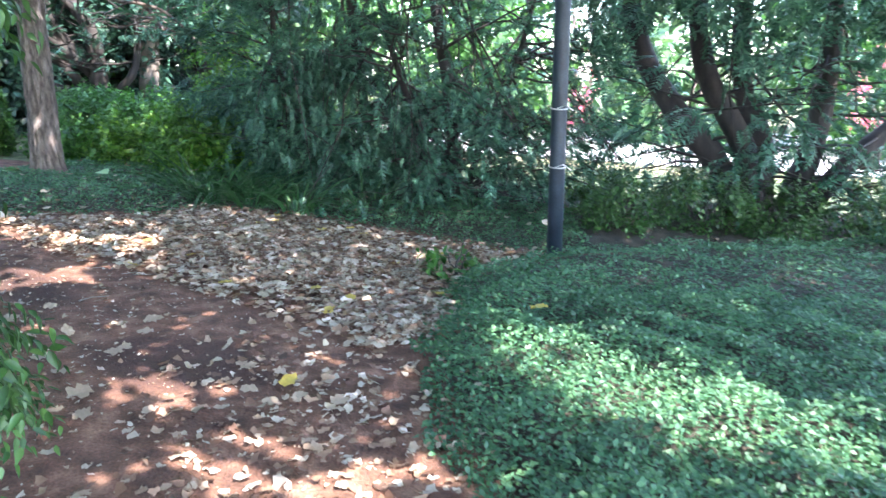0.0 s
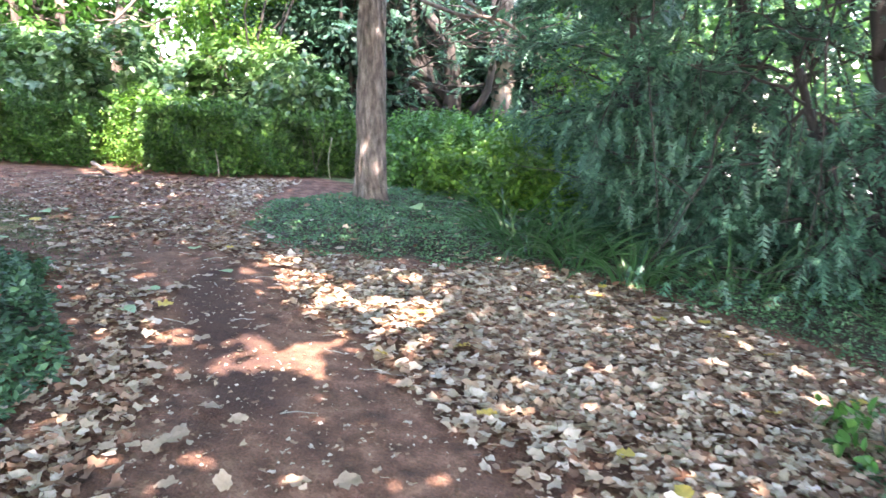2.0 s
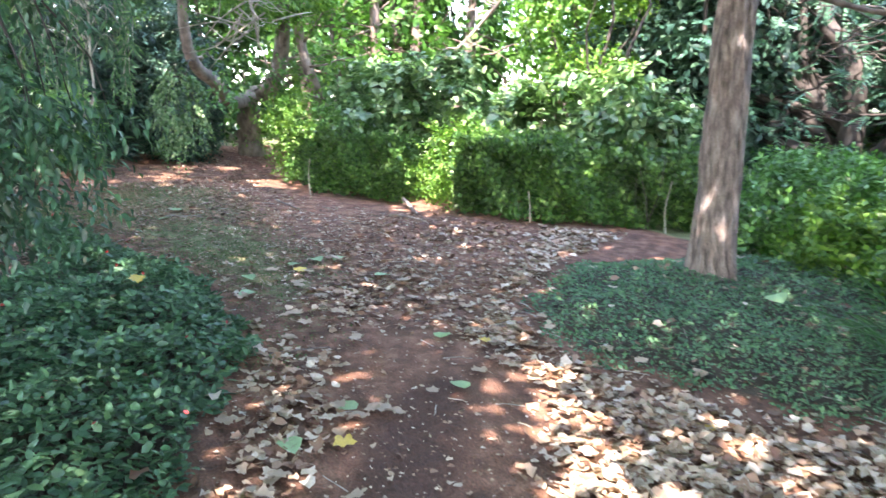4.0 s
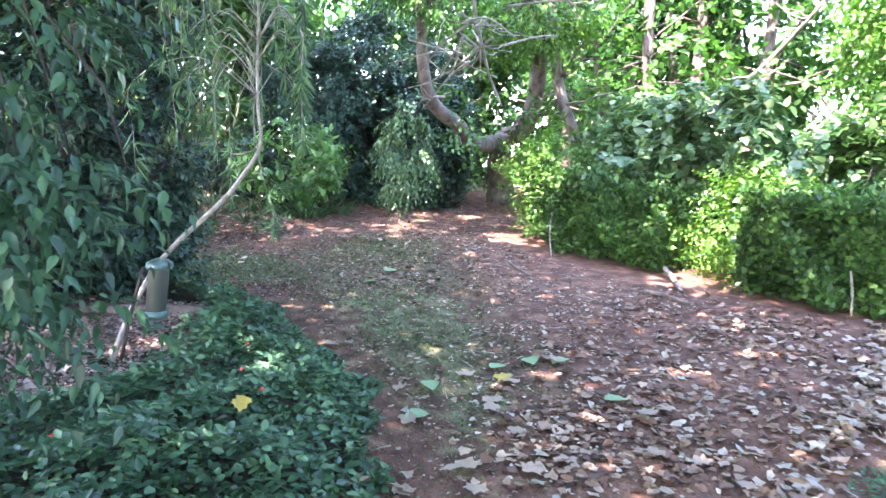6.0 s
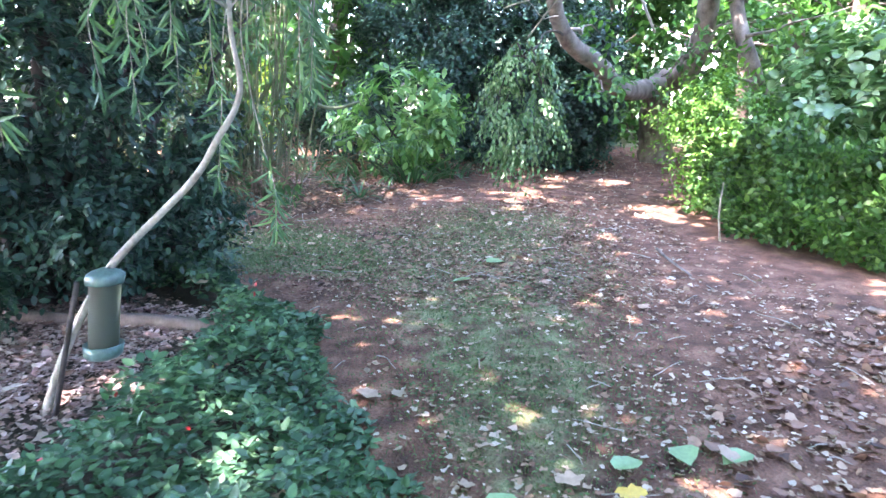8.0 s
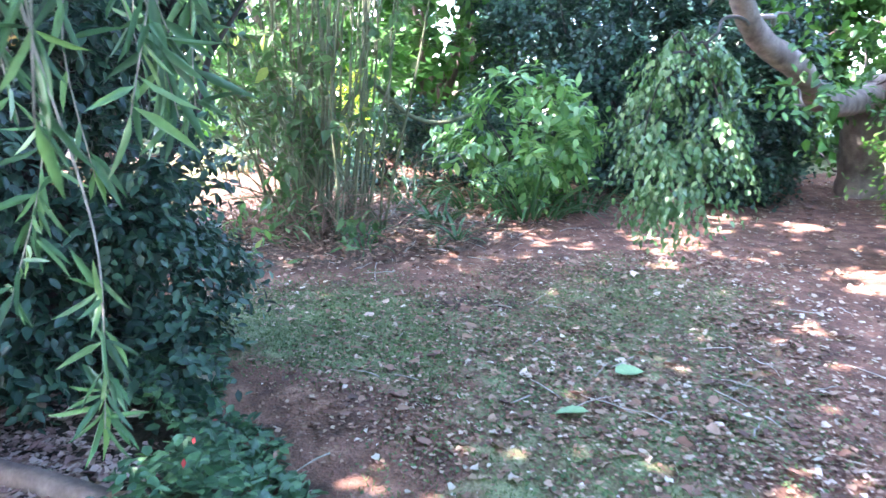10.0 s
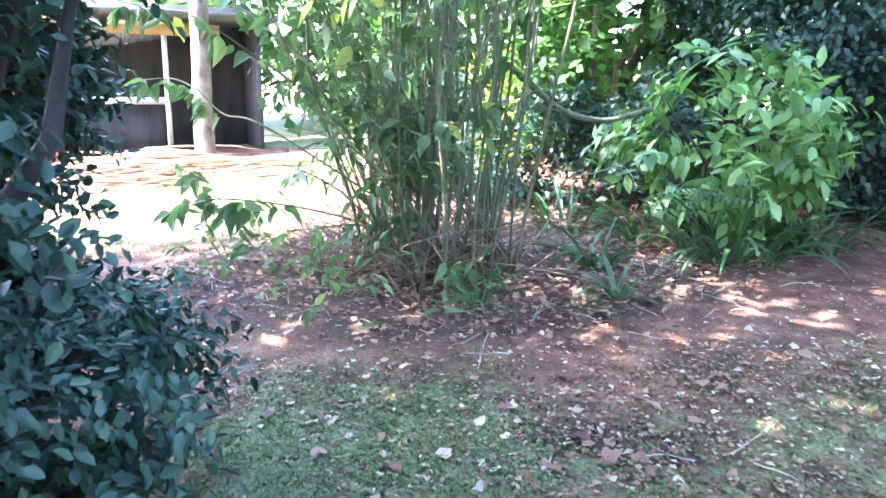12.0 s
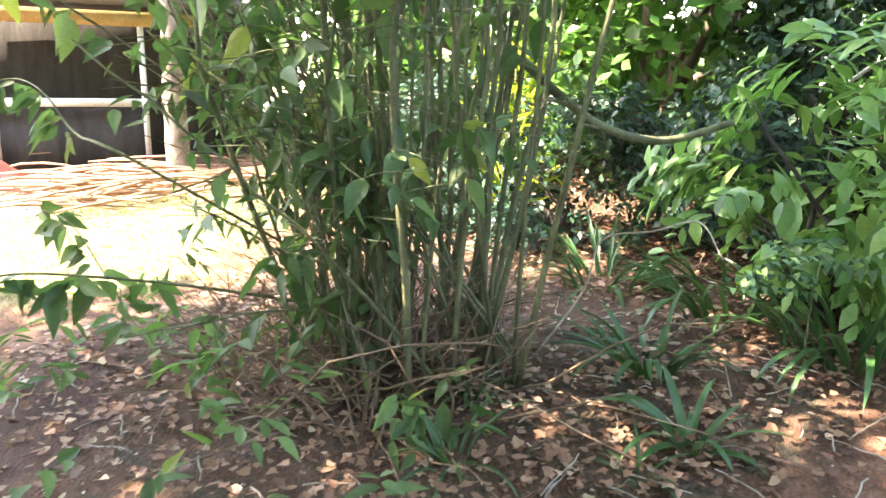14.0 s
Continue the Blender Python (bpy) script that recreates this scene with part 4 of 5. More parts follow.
# leafy trees hanging over the start of the path
def hanging(name, at, centre, radii, n, leaf, mat, label, tmpl=LEAF, per=9, twig=0.5, droop=1.1, trunk_r=0.05, lump=0.35, start=0.0, twigs=50, hang=0.6):
    x, y = at
    root = thing(name, (x, y, hz(x, y) + start), label, "tree" if start == 0 else "branch")
    g = hz(centre[0], centre[1])
    c = np.array([centre[0], centre[1], g + centre[2]])
    p, d = lumps(c, np.array(radii) - lump * 0.5, n // per, lump, low=-1)
    d = unit(d * (1, 1, 0.3) + (0, 0, -0.25))
    P, Y, Z, S = sprigs(p, d, per, twig, leaf, droop)
    Y[:, 2] -= hang
    k = P[:, 2] > height(P[:, 0], P[:, 1]) + 0.03
    stamped("foliage", tmpl, P[k], Y[k], Z[k], S[k], mat, root)
    runs = [(curve_pts((x, y, hz(x, y) + start - 0.05), c + (0, 0, radii[2] * 0.6), 9, 0.1, 0.03), np.linspace(trunk_r, trunk_r * 0.5, 9))]
    part("trunk", tube_mesh("trunk", runs, "bark_dark", 8), root)
    tw = [(curve_pts(c + (0, 0, radii[2] * 0.5), p[i], 7, 0.15, 0.06), np.linspace(0.01, 0.003, 7)) for i in rng.integers(0, len(p), twigs)]
    tagged(part("branchwork", tube_mesh("branchwork", tw, "bark_dark", 4), root), kind="stuff")
    return root


hanging("leafy_tree", (-2.2, 2.3), (-1.86, 2.25, 1.3), (0.47, 0.42, 1.3), 7600, 0.08, "mid_dark", "leafy green tree with drooping branches beside the path", tmpl=DRIP, twig=0.24, lump=0.22, droop=0.8, hang=0.3)
hanging("leafy_tree", (-4.9, 3.7), (-5.0, 3.93, 1.75), (0.58, 0.52, 1.1), 6400, 0.065, "teal", "leafy dark green tree drooping over the groundcover", tmpl=DRIP, twig=0.26, lump=0.3, droop=0.6, hang=0.2)
hanging("hanging_branch", (-11.6, 6.5), (-10.35, 6.02, 1.2), (0.24, 0.24, 0.58), 2400, 0.055, "pale", "leafy branch hanging low over the path from a limb", trunk_r=0.015, lump=0.15, start=1.75, twig=0.18, twigs=5)

hanging("leafy_bough", (-11.4, 6.4), (-11.3, 6.5, 3.0), (0.8, 0.7, 0.45), 3000, 0.07, "mid", "leafy bough on the crooked tree's raised limb", trunk_r=0.02, lump=0.3, start=2.3, twig=0.3, droop=0.4)
hanging("leafy_bough", (-13.3, 8.5), (-12.9, 8.2, 2.9), (1.0, 0.9, 0.5), 4200, 0.09, "bright", "leafy bough above the clipped hedge", trunk_r=0.02, lump=0.3, start=2.7, twig=0.3, droop=0.4)

# ---- feeder, sapling and mulch patch ----
root = thing("sapling", (-7.25, 3.8, hz(-7.25, 3.8)), "slender pale-barked weeping sapling leaning over the mulch patch", "tree")
ln = smooth_line(ons([(-7.25, 3.8, -0.03), (-7.27, 3.93, 0.3), (-7.3, 4.12, 0.62), (-7.3, 4.46, 0.95), (-7.22, 4.60, 1.12), (-7.2, 4.71, 1.32), (-7.15, 4.70, 1.6), (-7.2, 4.72, 2.3), (-7.2, 4.75, 3.1)]), 6)
part("trunk", tube_mesh("trunk", [(ln, np.linspace(0.02, 0.006, len(ln)))], "white_wood", 9, 0.1), root)
tw, P, D = [], [], []
for k in range(80):
    b = ln[rng.integers(len(ln) * 3 // 4, len(ln))]
    a = rng.uniform(0, 2 * math.pi)
    R = rng.uniform(0.25, 0.75)
    drop = rng.uniform(0.15, 0.5)
    e = b + np.array([R * math.cos(a), min(R * math.sin(a), 0.25), 0])
    q = smooth_line([b, (b + e) / 2 + (0, 0, 0.18), e + (0, 0, 0.02), e + (0.03, 0, -drop * 0.5), e + (rng.normal(0, 0.06), 0, -drop)], 4)
    q = q[q[:, 2] > hz(e[0], e[1]) + 0.7]
    if len(q) < 4:
        continue
    tw.append((q, np.linspace(0.004, 0.0015, len(q))))
    m = 24
    i = rng.uniform(len(q) * 0.35, len(q) - 1.01, m)
    i0 = i.astype(int)
    P.append(q[i0] + (q[i0 + 1] - q[i0]) * (i - i0)[:, None])
    D.append(unit(rng.normal(0, 0.6, (m, 3)) + (0, 0, -0.9)))
for pts in ([(-7.3, 4.72, 1.75), (-7.42, 4.66, 1.5), (-7.5, 4.7, 1.13), (-7.44, 4.76, 0.95), (-7.41, 4.77, 0.76)], [(-7.3, 4.7, 1.8), (-7.55, 4.55, 1.55), (-7.62, 4.5, 1.2), (-7.49, 4.51, 0.92)], [(-7.25, 4.75, 1.8), (-7.5, 4.9, 1.7), (-7.55, 4.9, 1.35)]):
    q = smooth_line(ons(pts), 6)
    tw.append((q, np.linspace(0.004, 0.0015, len(q))))
    m = 34
    i = rng.uniform(len(q) * 0.55, len(q) - 1.01, m)
    i0 = i.astype(int)
    P.append(q[i0] + (q[i0 + 1] - q[i0]) * (i - i0)[:, None])
    D.append(unit(rng.normal(0, 0.6, (m, 3)) + (0, 0, -0.6)))
tagged(part("branchwork", tube_mesh("branchwork", tw, "white_wood", 4), root), kind="stuff")
P, D = np.concatenate(P), np.concatenate(D)
stamped("foliage", NARROW, P, D, rng.normal(size=P.shape), 0.1 * rng.uniform(0.7, 1.3, len(P)), "weeping", root)

fx, fy = -7.30, 4.03
fg = hz(fx, fy)
feeder = thing("bird_feeder", (fx, fy, fg), "clear tubular bird feeder with green lid on a stake", "bird feeder")


def ring_solid(name, prof, mat, at, parent, label="", sides=20, lean=(0, 0)):
    v, f = [], []
    for r, z in prof:
        for k in range(sides):
            a = 2 * math.pi * k / sides
            v.append((at[0] + r * math.cos(a) + lean[0] * z, at[1] + r * math.sin(a) + lean[1] * z, at[2] + z))
    for i in range(len(prof) - 1):
        for k in range(sides):
            k2 = (k + 1) % sides
            f.append((i * sides + k, i * sides + k2, (i + 1) * sides + k2, (i + 1) * sides + k))
    f += [tuple(range(sides))[::-1], tuple(range((len(prof) - 1) * sides, len(prof) * sides))]
    idx = [i for q in f for i in q]
    return part(name, raw_mesh(name, np.array(v), [len(q) for q in f], idx, mat, False), parent, label)


ln_ = (0.02, 0.12)
ring_solid("tube", [(0.058, 0.29), (0.06, 0.31), (0.062, 0.55), (0.063, 0.56)], "clear", (fx, fy, fg), feeder, "clear plastic seed tube", lean=ln_)
ring_solid("seed", [(0.05, 0.295), (0.052, 0.38), (0.03, 0.41)], "seed", (fx, fy, fg), feeder, "dark seed in the bottom of the tube", lean=ln_)
ring_solid("dish", [(0.06, 0.24), (0.076, 0.255), (0.08, 0.30), (0.074, 0.30), (0.07, 0.268)], "tank", (fx, fy, fg), feeder, "round green feeding dish", lean=ln_)
ring_solid("lid", [(0.076, 0.555), (0.08, 0.565), (0.08, 0.59), (0.06, 0.605), (0.02, 0.62)], "tank", (fx, fy, fg), feeder, "green plastic lid", 8, lean=ln_)
part("stake", tube_mesh("stake", [(ons([(-7.22, 3.86, -0.05), (-7.25, 3.92, 0.25), (-7.22, 4.02, 0.58)]), [0.012, 0.011, 0.011])], "bark_dark", 8), feeder)
stick("log_edging", [(-8.12, 4.32, 0.03), (-8.19, 3.85, 0.045), (-8.24, 3.4, 0.04), (-8.35, 2.7, 0.03), (-8.2, 1.9, 0.03)], 0.055, "bark_brown", "weathered brown log edging round the mulch patch", "edging")


# ---- cane clump ----
CX, CY = -12.15, 3.3
root = thing("cane_shrub", (CX, CY, hz(CX, CY)), "many-stemmed cane shrub with thin upright green-grey canes", "shrub")
P, D = [], []
for k in range(88):
    a, r = rng.uniform(0, 2 * math.pi), 0.55 * rng.random() ** 0.6
    b = (CX + r * 0.8 * math.cos(a), CY + r * math.sin(a))
    if k < 46:
        sp, top = 1.0 + r * 1.3, rng.uniform(2.8, 4.2)
        e = (CX + r * math.cos(a) * sp + rng.normal(0, 0.15), CY + 0.1 + r * math.sin(a) * sp + rng.normal(0, 0.15))
        w = rng.uniform(0.009, 0.017)
    else:
        sp, top = rng.uniform(0.8, 1.6), rng.uniform(0.3, 2.6)
        a = rng.uniform(-2.4, 0.5)
        e = (CX + sp * math.cos(a) * 0.7, CY + sp * math.sin(a))
        w = rng.uniform(0.005, 0.010)
    q = curve_pts(on(*b, -0.03), on(*e, top), 12, 0.12 if k >= 46 else 0.0, 0.02)
    part("cane", tube_mesh("cane", [(q, np.linspace(w, w * 0.4, 12))], "cane", 5), root)
    m = 11 if k < 46 else 14
    i = rng.uniform(3.0, 10.99, m)
    i0 = i.astype(int)
    d = unit(rng.normal(0, 1, (m, 3)) * (1, 1, 0.4) + (0, 0, -0.1))
    P.append(q[i0] + (q[i0 + 1] - q[i0]) * (i - i0)[:, None])
    D.append(d)
# long shoots arching out of the clump, each with a few big leaves
AP, AD, AS = [], [], []
for pts in ([(-12.1, 3.35, 0.1), (-11.95, 3.24, 0.6), (-11.9, 3.02, 0.9), (-11.9, 2.8, 1.13), (-11.9, 2.46, 1.32), (-11.9, 2.05, 1.59), (-11.9, 1.7, 1.85)],
            [(-12.1, 3.3, 0.3), (-11.8, 3.22, 0.86), (-11.8, 3.0, 0.98), (-11.8, 2.74, 1.12), (-11.8, 2.5, 1.27), (-11.8, 2.35, 1.5), (-11.8, 2.2, 1.9)],
            [(-12.1, 3.1, 0.3), (-11.36, 2.64, 0.93), (-11.4, 2.26, 1.0), (-11.45, 2.02, 1.13), (-11.5, 1.76, 1.22), (-11.5, 1.5, 1.25)],
            [(-12.1, 3.1, 0.02), (-11.6, 2.5, 0.08), (-11.6, 2.27, 0.15), (-11.6, 2.1, 0.32), (-11.6, 1.86, 0.57), (-11.6, 1.6, 0.66)],
            [(-12.2, 3.1, 0.15), (-11.5, 2.9, 0.45), (-11.17, 2.7, 0.56), (-11.0, 2.45, 0.6), (-10.95, 2.3, 0.55)],
            [(-12.2, 3.2, 0.3), (-11.9, 2.6, 1.0), (-11.4, 2.2, 1.5), (-11.3, 1.9, 1.62), (-11.3, 1.6, 1.7)]):
    q = smooth_line(ons(pts), 8)
    part("cane", tube_mesh("cane", [(q, np.linspace(0.014 if len(pts) == 7 else 0.007, 0.003, len(q)))], "cane", 6), root)
    i = np.concatenate([rng.uniform(len(q) * 0.35, len(q) - 1.01, 23), np.full(3, len(q) - 1.01)])
    i0 = i.astype(int)
    AP.append(q[i0] + (q[i0 + 1] - q[i0]) * (i - i0)[:, None])
    AD.append(unit(rng.normal(0, 0.8, (26, 3)) * (1, 1, 0.4) + (0, -0.3, -0.7)))
AP, AD = np.concatenate(AP), np.concatenate(AD)
stamped("foliage", DRIP, AP + AD * 0.03, AD, rng.normal(0, 0.5, AP.shape) + (0.5, 0.3, 0.6), 0.15 * rng.uniform(0.6, 1.15, len(AP)), "cane_leaf", root)
P, D = np.concatenate(P), np.concatenate(D)
P2, Y2, Z2, S2 = sprigs(P[::3], D[::3], 4, 0.26, 0.135, 0.45)
stamped("foliage", DRIP, P2, Y2 + (0, 0, -0.35), Z2, S2, "cane_leaf", root)
tw = [(curve_pts(P[i], P[i] + D[i] * 0.26, 4, 0, 0.03), [0.003, 0.0025, 0.002, 0.0015]) for i in range(len(P))]
tagged(part("branchwork", tube_mesh("branchwork", tw, "cane", 3), root), kind="stuff")
# dark dead stems tangled low in the clump
tw = []
for k in range(260):
    a, r = rng.uniform(0, 6.28), rng.uniform(0, 0.6)
    b = on(CX + 0.2 + r * math.cos(a), CY - 0.1 + r * math.sin(a), 0.0)
    e = np.array(b) + (rng.normal(0, 0.3), rng.normal(0, 0.35), rng.uniform(0.02, 0.55))
    tw.append((curve_pts(b, e, 5, 0.03, 0.1), np.linspace(0.006, 0.002, 5)))
tagged(part("dead_thicket", tube_mesh("dead_thicket", tw, "brown_twig", 4), root), "dark brown dead stems", kind="stuff")
# leafy shoots low in front
P = np.array([on(CX + 0.75 + rng.normal(0, 0.3), CY + rng.uniform(-1.3, 0.6), rng.uniform(0.05, 0.35)) for k in range(45)])
P2, Y2, Z2, S2 = sprigs(P, unit(rng.normal(0, 0.6, P.shape) + (0, 0, 0.6)), 5, 0.2, 0.11, 0.4)
k = P2[:, 2] > height(P2[:, 0], P2[:, 1]) + 0.02
stamped("foliage", DRIP, P2[k], Y2[k], Z2[k], S2[k], "cane_leaf", root)

woody("arching_branch", (-12.6, 3.6), [([(-12.35, 3.35, 0.9), (-12.5, 3.55, 1.22), (-12.65, 3.72, 1.08), (-12.9, 3.85, 0.92), (-13.2, 4.05, 0.84), (-13.5, 4.3, 0.9)], 0.024, 0.018)],
      "smooth grey-green branch arching from clump to shrub", "branch", "cane", twigs=5, sub=0.25)
woody("pale_twig", (-14.6, 5.1), [([(-14.4, 4.75, 1.05), (-14.55, 4.9, 1.16), (-14.56, 5.14, 1.25), (-14.56, 5.4, 1.3), (-14.8, 5.8, 1.2)], 0.013, 0.006)],
      "pale bare twig sticking out of the dark shrub", "branch", "white_wood", twigs=4, sub=0.25)
stick("curly_shoot", [(-12.2, 3.85, 0.1), (-12.3, 4.0, 0.35), (-12.35, 4.05, 0.55), (-12.3, 4.25, 0.62), (-12.35, 4.4, 0.66), (-12.3, 4.5, 0.55)], 0.0045, "white_wood", "pale curling shoot beside the cane shrub", "branch")

# ---- strap-leaved plants ----
STRAPS = []
for bend in (0.6, 0.95, 1.25, 1.5):
    v, f = strap(7, bend)
    idx = [i for q in f for i in q]
    STRAPS.append(raw_mesh("leaf", np.array(v), [len(q) for q in f], idx, "strap", True))


def strap_plant(at, n, length, width, label, spread=0.12, group="strap-leaved plants"):
    x, y = at
    root = thing("strap_leaved_plant", (x, y, hz(x, y)), label, "plant", group)
    for k in range(n):
        ob = new("leaf", STRAPS[rng.integers(len(STRAPS))])
        ob.parent = root
        a = rng.uniform(0, 360)
        r = spread * rng.random() ** 0.5
        ln = length * rng.uniform(0.65, 1.1)
        ob.location = (r * math.cos(radians(a)), r * math.sin(radians(a)), -0.01)
        ob.rotation_euler = (radians(rng.uniform(48, 84)), radians(rng.uniform(-12, 12)), radians(a - 90))
        ob.scale = (width * rng.uniform(0.8, 1.2), ln, ln)
    return root


strap_plant((-13.05, 4.95), 46, 0.62, 0.035, "big strap-leaved clump under the light green shrub", 0.3)
strap_plant((-13.4, 4.4), 40, 0.6, 0.035, "big strap-leaved clump under the light green shrub", 0.3)
strap_plant((-13.6, 5.4), 34, 0.55, 0.035, "big strap-leaved clump under the light green shrub", 0.25)
strap_plant((-13.5, 3.7), 30, 0.5, 0.03, "dark strap-leaved clump behind the arching branch", 0.25)
strap_plant((-12.5, 4.22), 30, 0.42, 0.036, "upright strap-leaved plant growing in leaf litter")
root = thing("yellow_spray_plant", on(-14.0, 2.9, 0), "plant with upright stems of small yellow-green leaves", "plant")
P = np.array([on(-14.0 + rng.normal(0, 0.12), 2.9 + rng.normal(0, 0.12), rng.uniform(0.3, 1.3)) for k in range(130)])
stamped("foliage", NARROW, P, rng.normal(0, 0.7, P.shape) + (0, 0, 0.5), rng.normal(size=P.shape), np.full(len(P), 0.2), "yellow_green", root)
part("stem", tube_mesh("stem", [(curve_pts(on(-14.0, 2.9, 0), on(-14.0, 2.9, 1.3), 6), np.linspace(0.012, 0.005, 6))], "cane", 6), root)
strap_plant((-11.97, 4.5), 12, 0.34, 0.04, "small pale green strap-leaved plant in leaf litter", 0.04)
strap_plant((-11.75, 4.4), 9, 0.2, 0.016, "small grassy tuft in leaf litter", 0.04)
strap_plant((-11.55, 3.85), 16, 0.32, 0.018, "grassy tuft with narrow arching leaves in leaf litter", 0.06)
strap_plant((-11.95, 3.7), 12, 0.28, 0.018, "grassy tuft with narrow arching leaves in leaf litter", 0.05)
for x, y, n in ((-2.75, 8.4, 42), (-3.15, 8.75, 32), (-2.25, 8.3, 40), (-1.7, 8.15, 30), (-0.9, 8.1, 22), (-2.6, 8.8, 26)):
    strap_plant((x, y), n, 0.68, 0.03, "arching strap-leaved clump at the cypress's foot", 0.25, "strap-leaved clumps by the cypress")
strap_plant((0.72, 5.9), 9, 0.3, 0.05, "broad upright green leaves standing in the groundcover", 0.05)
bush("weed", (0.1, 5.85), (0.3, 0.25, 0.2), 260, 0.09, "mid", "leafy green weed at the groundcover's edge", "plant", per=4, twig=0.12, lump=0.1, stems=3)
# compound-leaved seedling in front of the light green shrub
root = thing("feathery_seedling", (-12.75, 4.75, hz(-12.75, 4.75)), "seedling with feathery blue-green compound leaves", "plant")
part("stem", tube_mesh("stem", [(curve_pts(on(-12.75, 4.75, 0), on(-12.7, 4.8, 0.5), 5), [0.006, 0.005, 0.005, 0.004, 0.003])], "cane", 5), root)
P = np.array([on(-12.71, 4.79, 0.35 + 0.03 * i) for i in range(8)])
stamped("foliage", PINNATE, P, unit(rng.normal(0, 1, P.shape) * (1, 1, 0.15) + (0.2, 0, 0.1)), rng.normal(0, 0.2, P.shape) + (0, 0, 1), np.full(8, 0.34), "cover", root)

# ---- shed, pile and sheets beyond the lawn ----
u = unit(np.array([-15.46 + 13.9, -2.67 + 3.79, 0.0]))
w = np.array([-u[1], u[0], 0])
w = w if w @ np.array([-1, -1, 0]) > 0 else -w
S0 = np.array([-13.9, -3.9, 0.0]) + w * 0.3 - u * 2.6
sg = hz(-14.6, -3.2)
shed = thing("shed", (*(S0 + u * 3)[:2], sg), "open-fronted dark shed with yellow beam and white posts", "shed")


def slab(name, a, b, depth, z0, z1, mat, parent, label="", off=0.0):
    """An upright slab from plan distance a to b along the front, at depth off."""
    c = S0 + u * (a + b) / 2 + w * (off + depth / 2) + (0, 0, sg + (z0 + z1) / 2)
    return stamped(name, BOX, [c], [w], [(0, 0, 1)], np.array([[abs(b - a), depth, z1 - z0]]), mat, parent, label)


slab("back_wall", 0, 6.0, 0.1, -0.1, 2.3, "shed", shed, "dark weathered boards", 0.9)
slab("wall", 0, 0.08, 0.9, -0.1, 2.2, "shed", shed, off=0.06)
slab("wall", 5.92, 6.0, 0.9, -0.1, 2.2, "shed", shed, off=0.06)
slab("beam", 0, 5.4, 0.06, 1.78, 1.95, "beam", shed, "yellow timber beam")
slab("roof", -0.3, 6.2, 1.6, 2.02, 2.10, "roof", shed, "grey sheet roof", -0.3)
for a in (0.3, 2.95, 4.6):
    slab("post", a, a + 0.07, 0.07, -0.05, 1.78, "white", shed, "white-painted post")
slab("rail", 0.37, 2.95, 0.04, 0.82, 0.92, "fence", shed, "unpainted rail")
slab("rail", 3.02, 4.6, 0.04, 0.82, 0.92, "white", shed)
slab("lower_panel", 0.37, 4.6, 0.03, 0.0, 0.8, "shed", shed, off=0.12)
slab("sill", 0.0, 5.4, 0.08, -0.05, 0.06, "fence", shed, off=-0.1)
trunk_tree((-15.1, -1.65), (-15.1, -1.65, 4.5), 0.13, 0.1, "bark_grey", "pale smooth tree trunk beside the shed")

root = thing("frond_pile", (-14.1, -1.7, hz(-14.1, -1.7)), "heap of dry brown fallen fronds beside the shed", "pile of fronds")
for k in range(90):
    c = np.array(on(-14.2 + rng.normal(0, 0.45), -1.6 + rng.normal(0, 0.7), 0.03 + 0.2 * rng.random()))
    a = rng.normal(0.9, 0.4)
    d = np.array([-math.sin(a), math.cos(a), rng.normal(0, 0.05)]) * rng.uniform(0.4, 0.9)
    part("frond", tube_mesh("frond", [(curve_pts(c - d, c + d, 5, 0.05, 0.02), [0.006, 0.014, 0.014, 0.01, 0.004])], "dry_frond", 4), root)


def sheet(name, at, sx, sy, hump, mat, label, turn=0.0):
    n = 14
    a, b = np.meshgrid(np.linspace(-1, 1, n), np.linspace(-1, 1, n), indexing="ij")
    z = hump * np.maximum(0, 1 - a * a * 0.9) * (1 - b * b * 0.9) + 0.03 * np.sin(5 * a + 3 * b) + 0.02 * np.sin(9 * b)
    x = a * sx * (1 + 0.1 * np.sin(4 * b))
    y = b * sy * (1 + 0.12 * np.sin(3 * a + 1))
    c, s = math.cos(turn), math.sin(turn)
    X, Y = at[0] + c * x - s * y, at[1] + s * x + c * y
    v = np.stack([X, Y, height(X, Y) + 0.01 + np.maximum(z, 0)], -1).reshape(-1, 3)
    i, j = np.meshgrid(np.arange(n - 1), np.arange(n - 1), indexing="ij")
    q = np.stack([i * n + j, (i + 1) * n + j, (i + 1) * n + j + 1, i * n + j + 1], -1).reshape(-1, 4)
    root = thing(name, on(at[0], at[1], 0), label, "plastic sheet")
    part("cover", raw_mesh("cover", v, [4] * len(q), q.ravel(), mat, True), root)


sheet("ground_sheet", (-13.3, -1.95), 0.5, 0.3, 0.1, "tarp_pale", "crumpled mauve plastic sheet lying by the shed", 1.3)
sheet("barrow_cover", (-13.9, -3.15), 0.4, 0.3, 0.3, "tarp", "red plastic sheet over a low heap by the shed", 0.8)

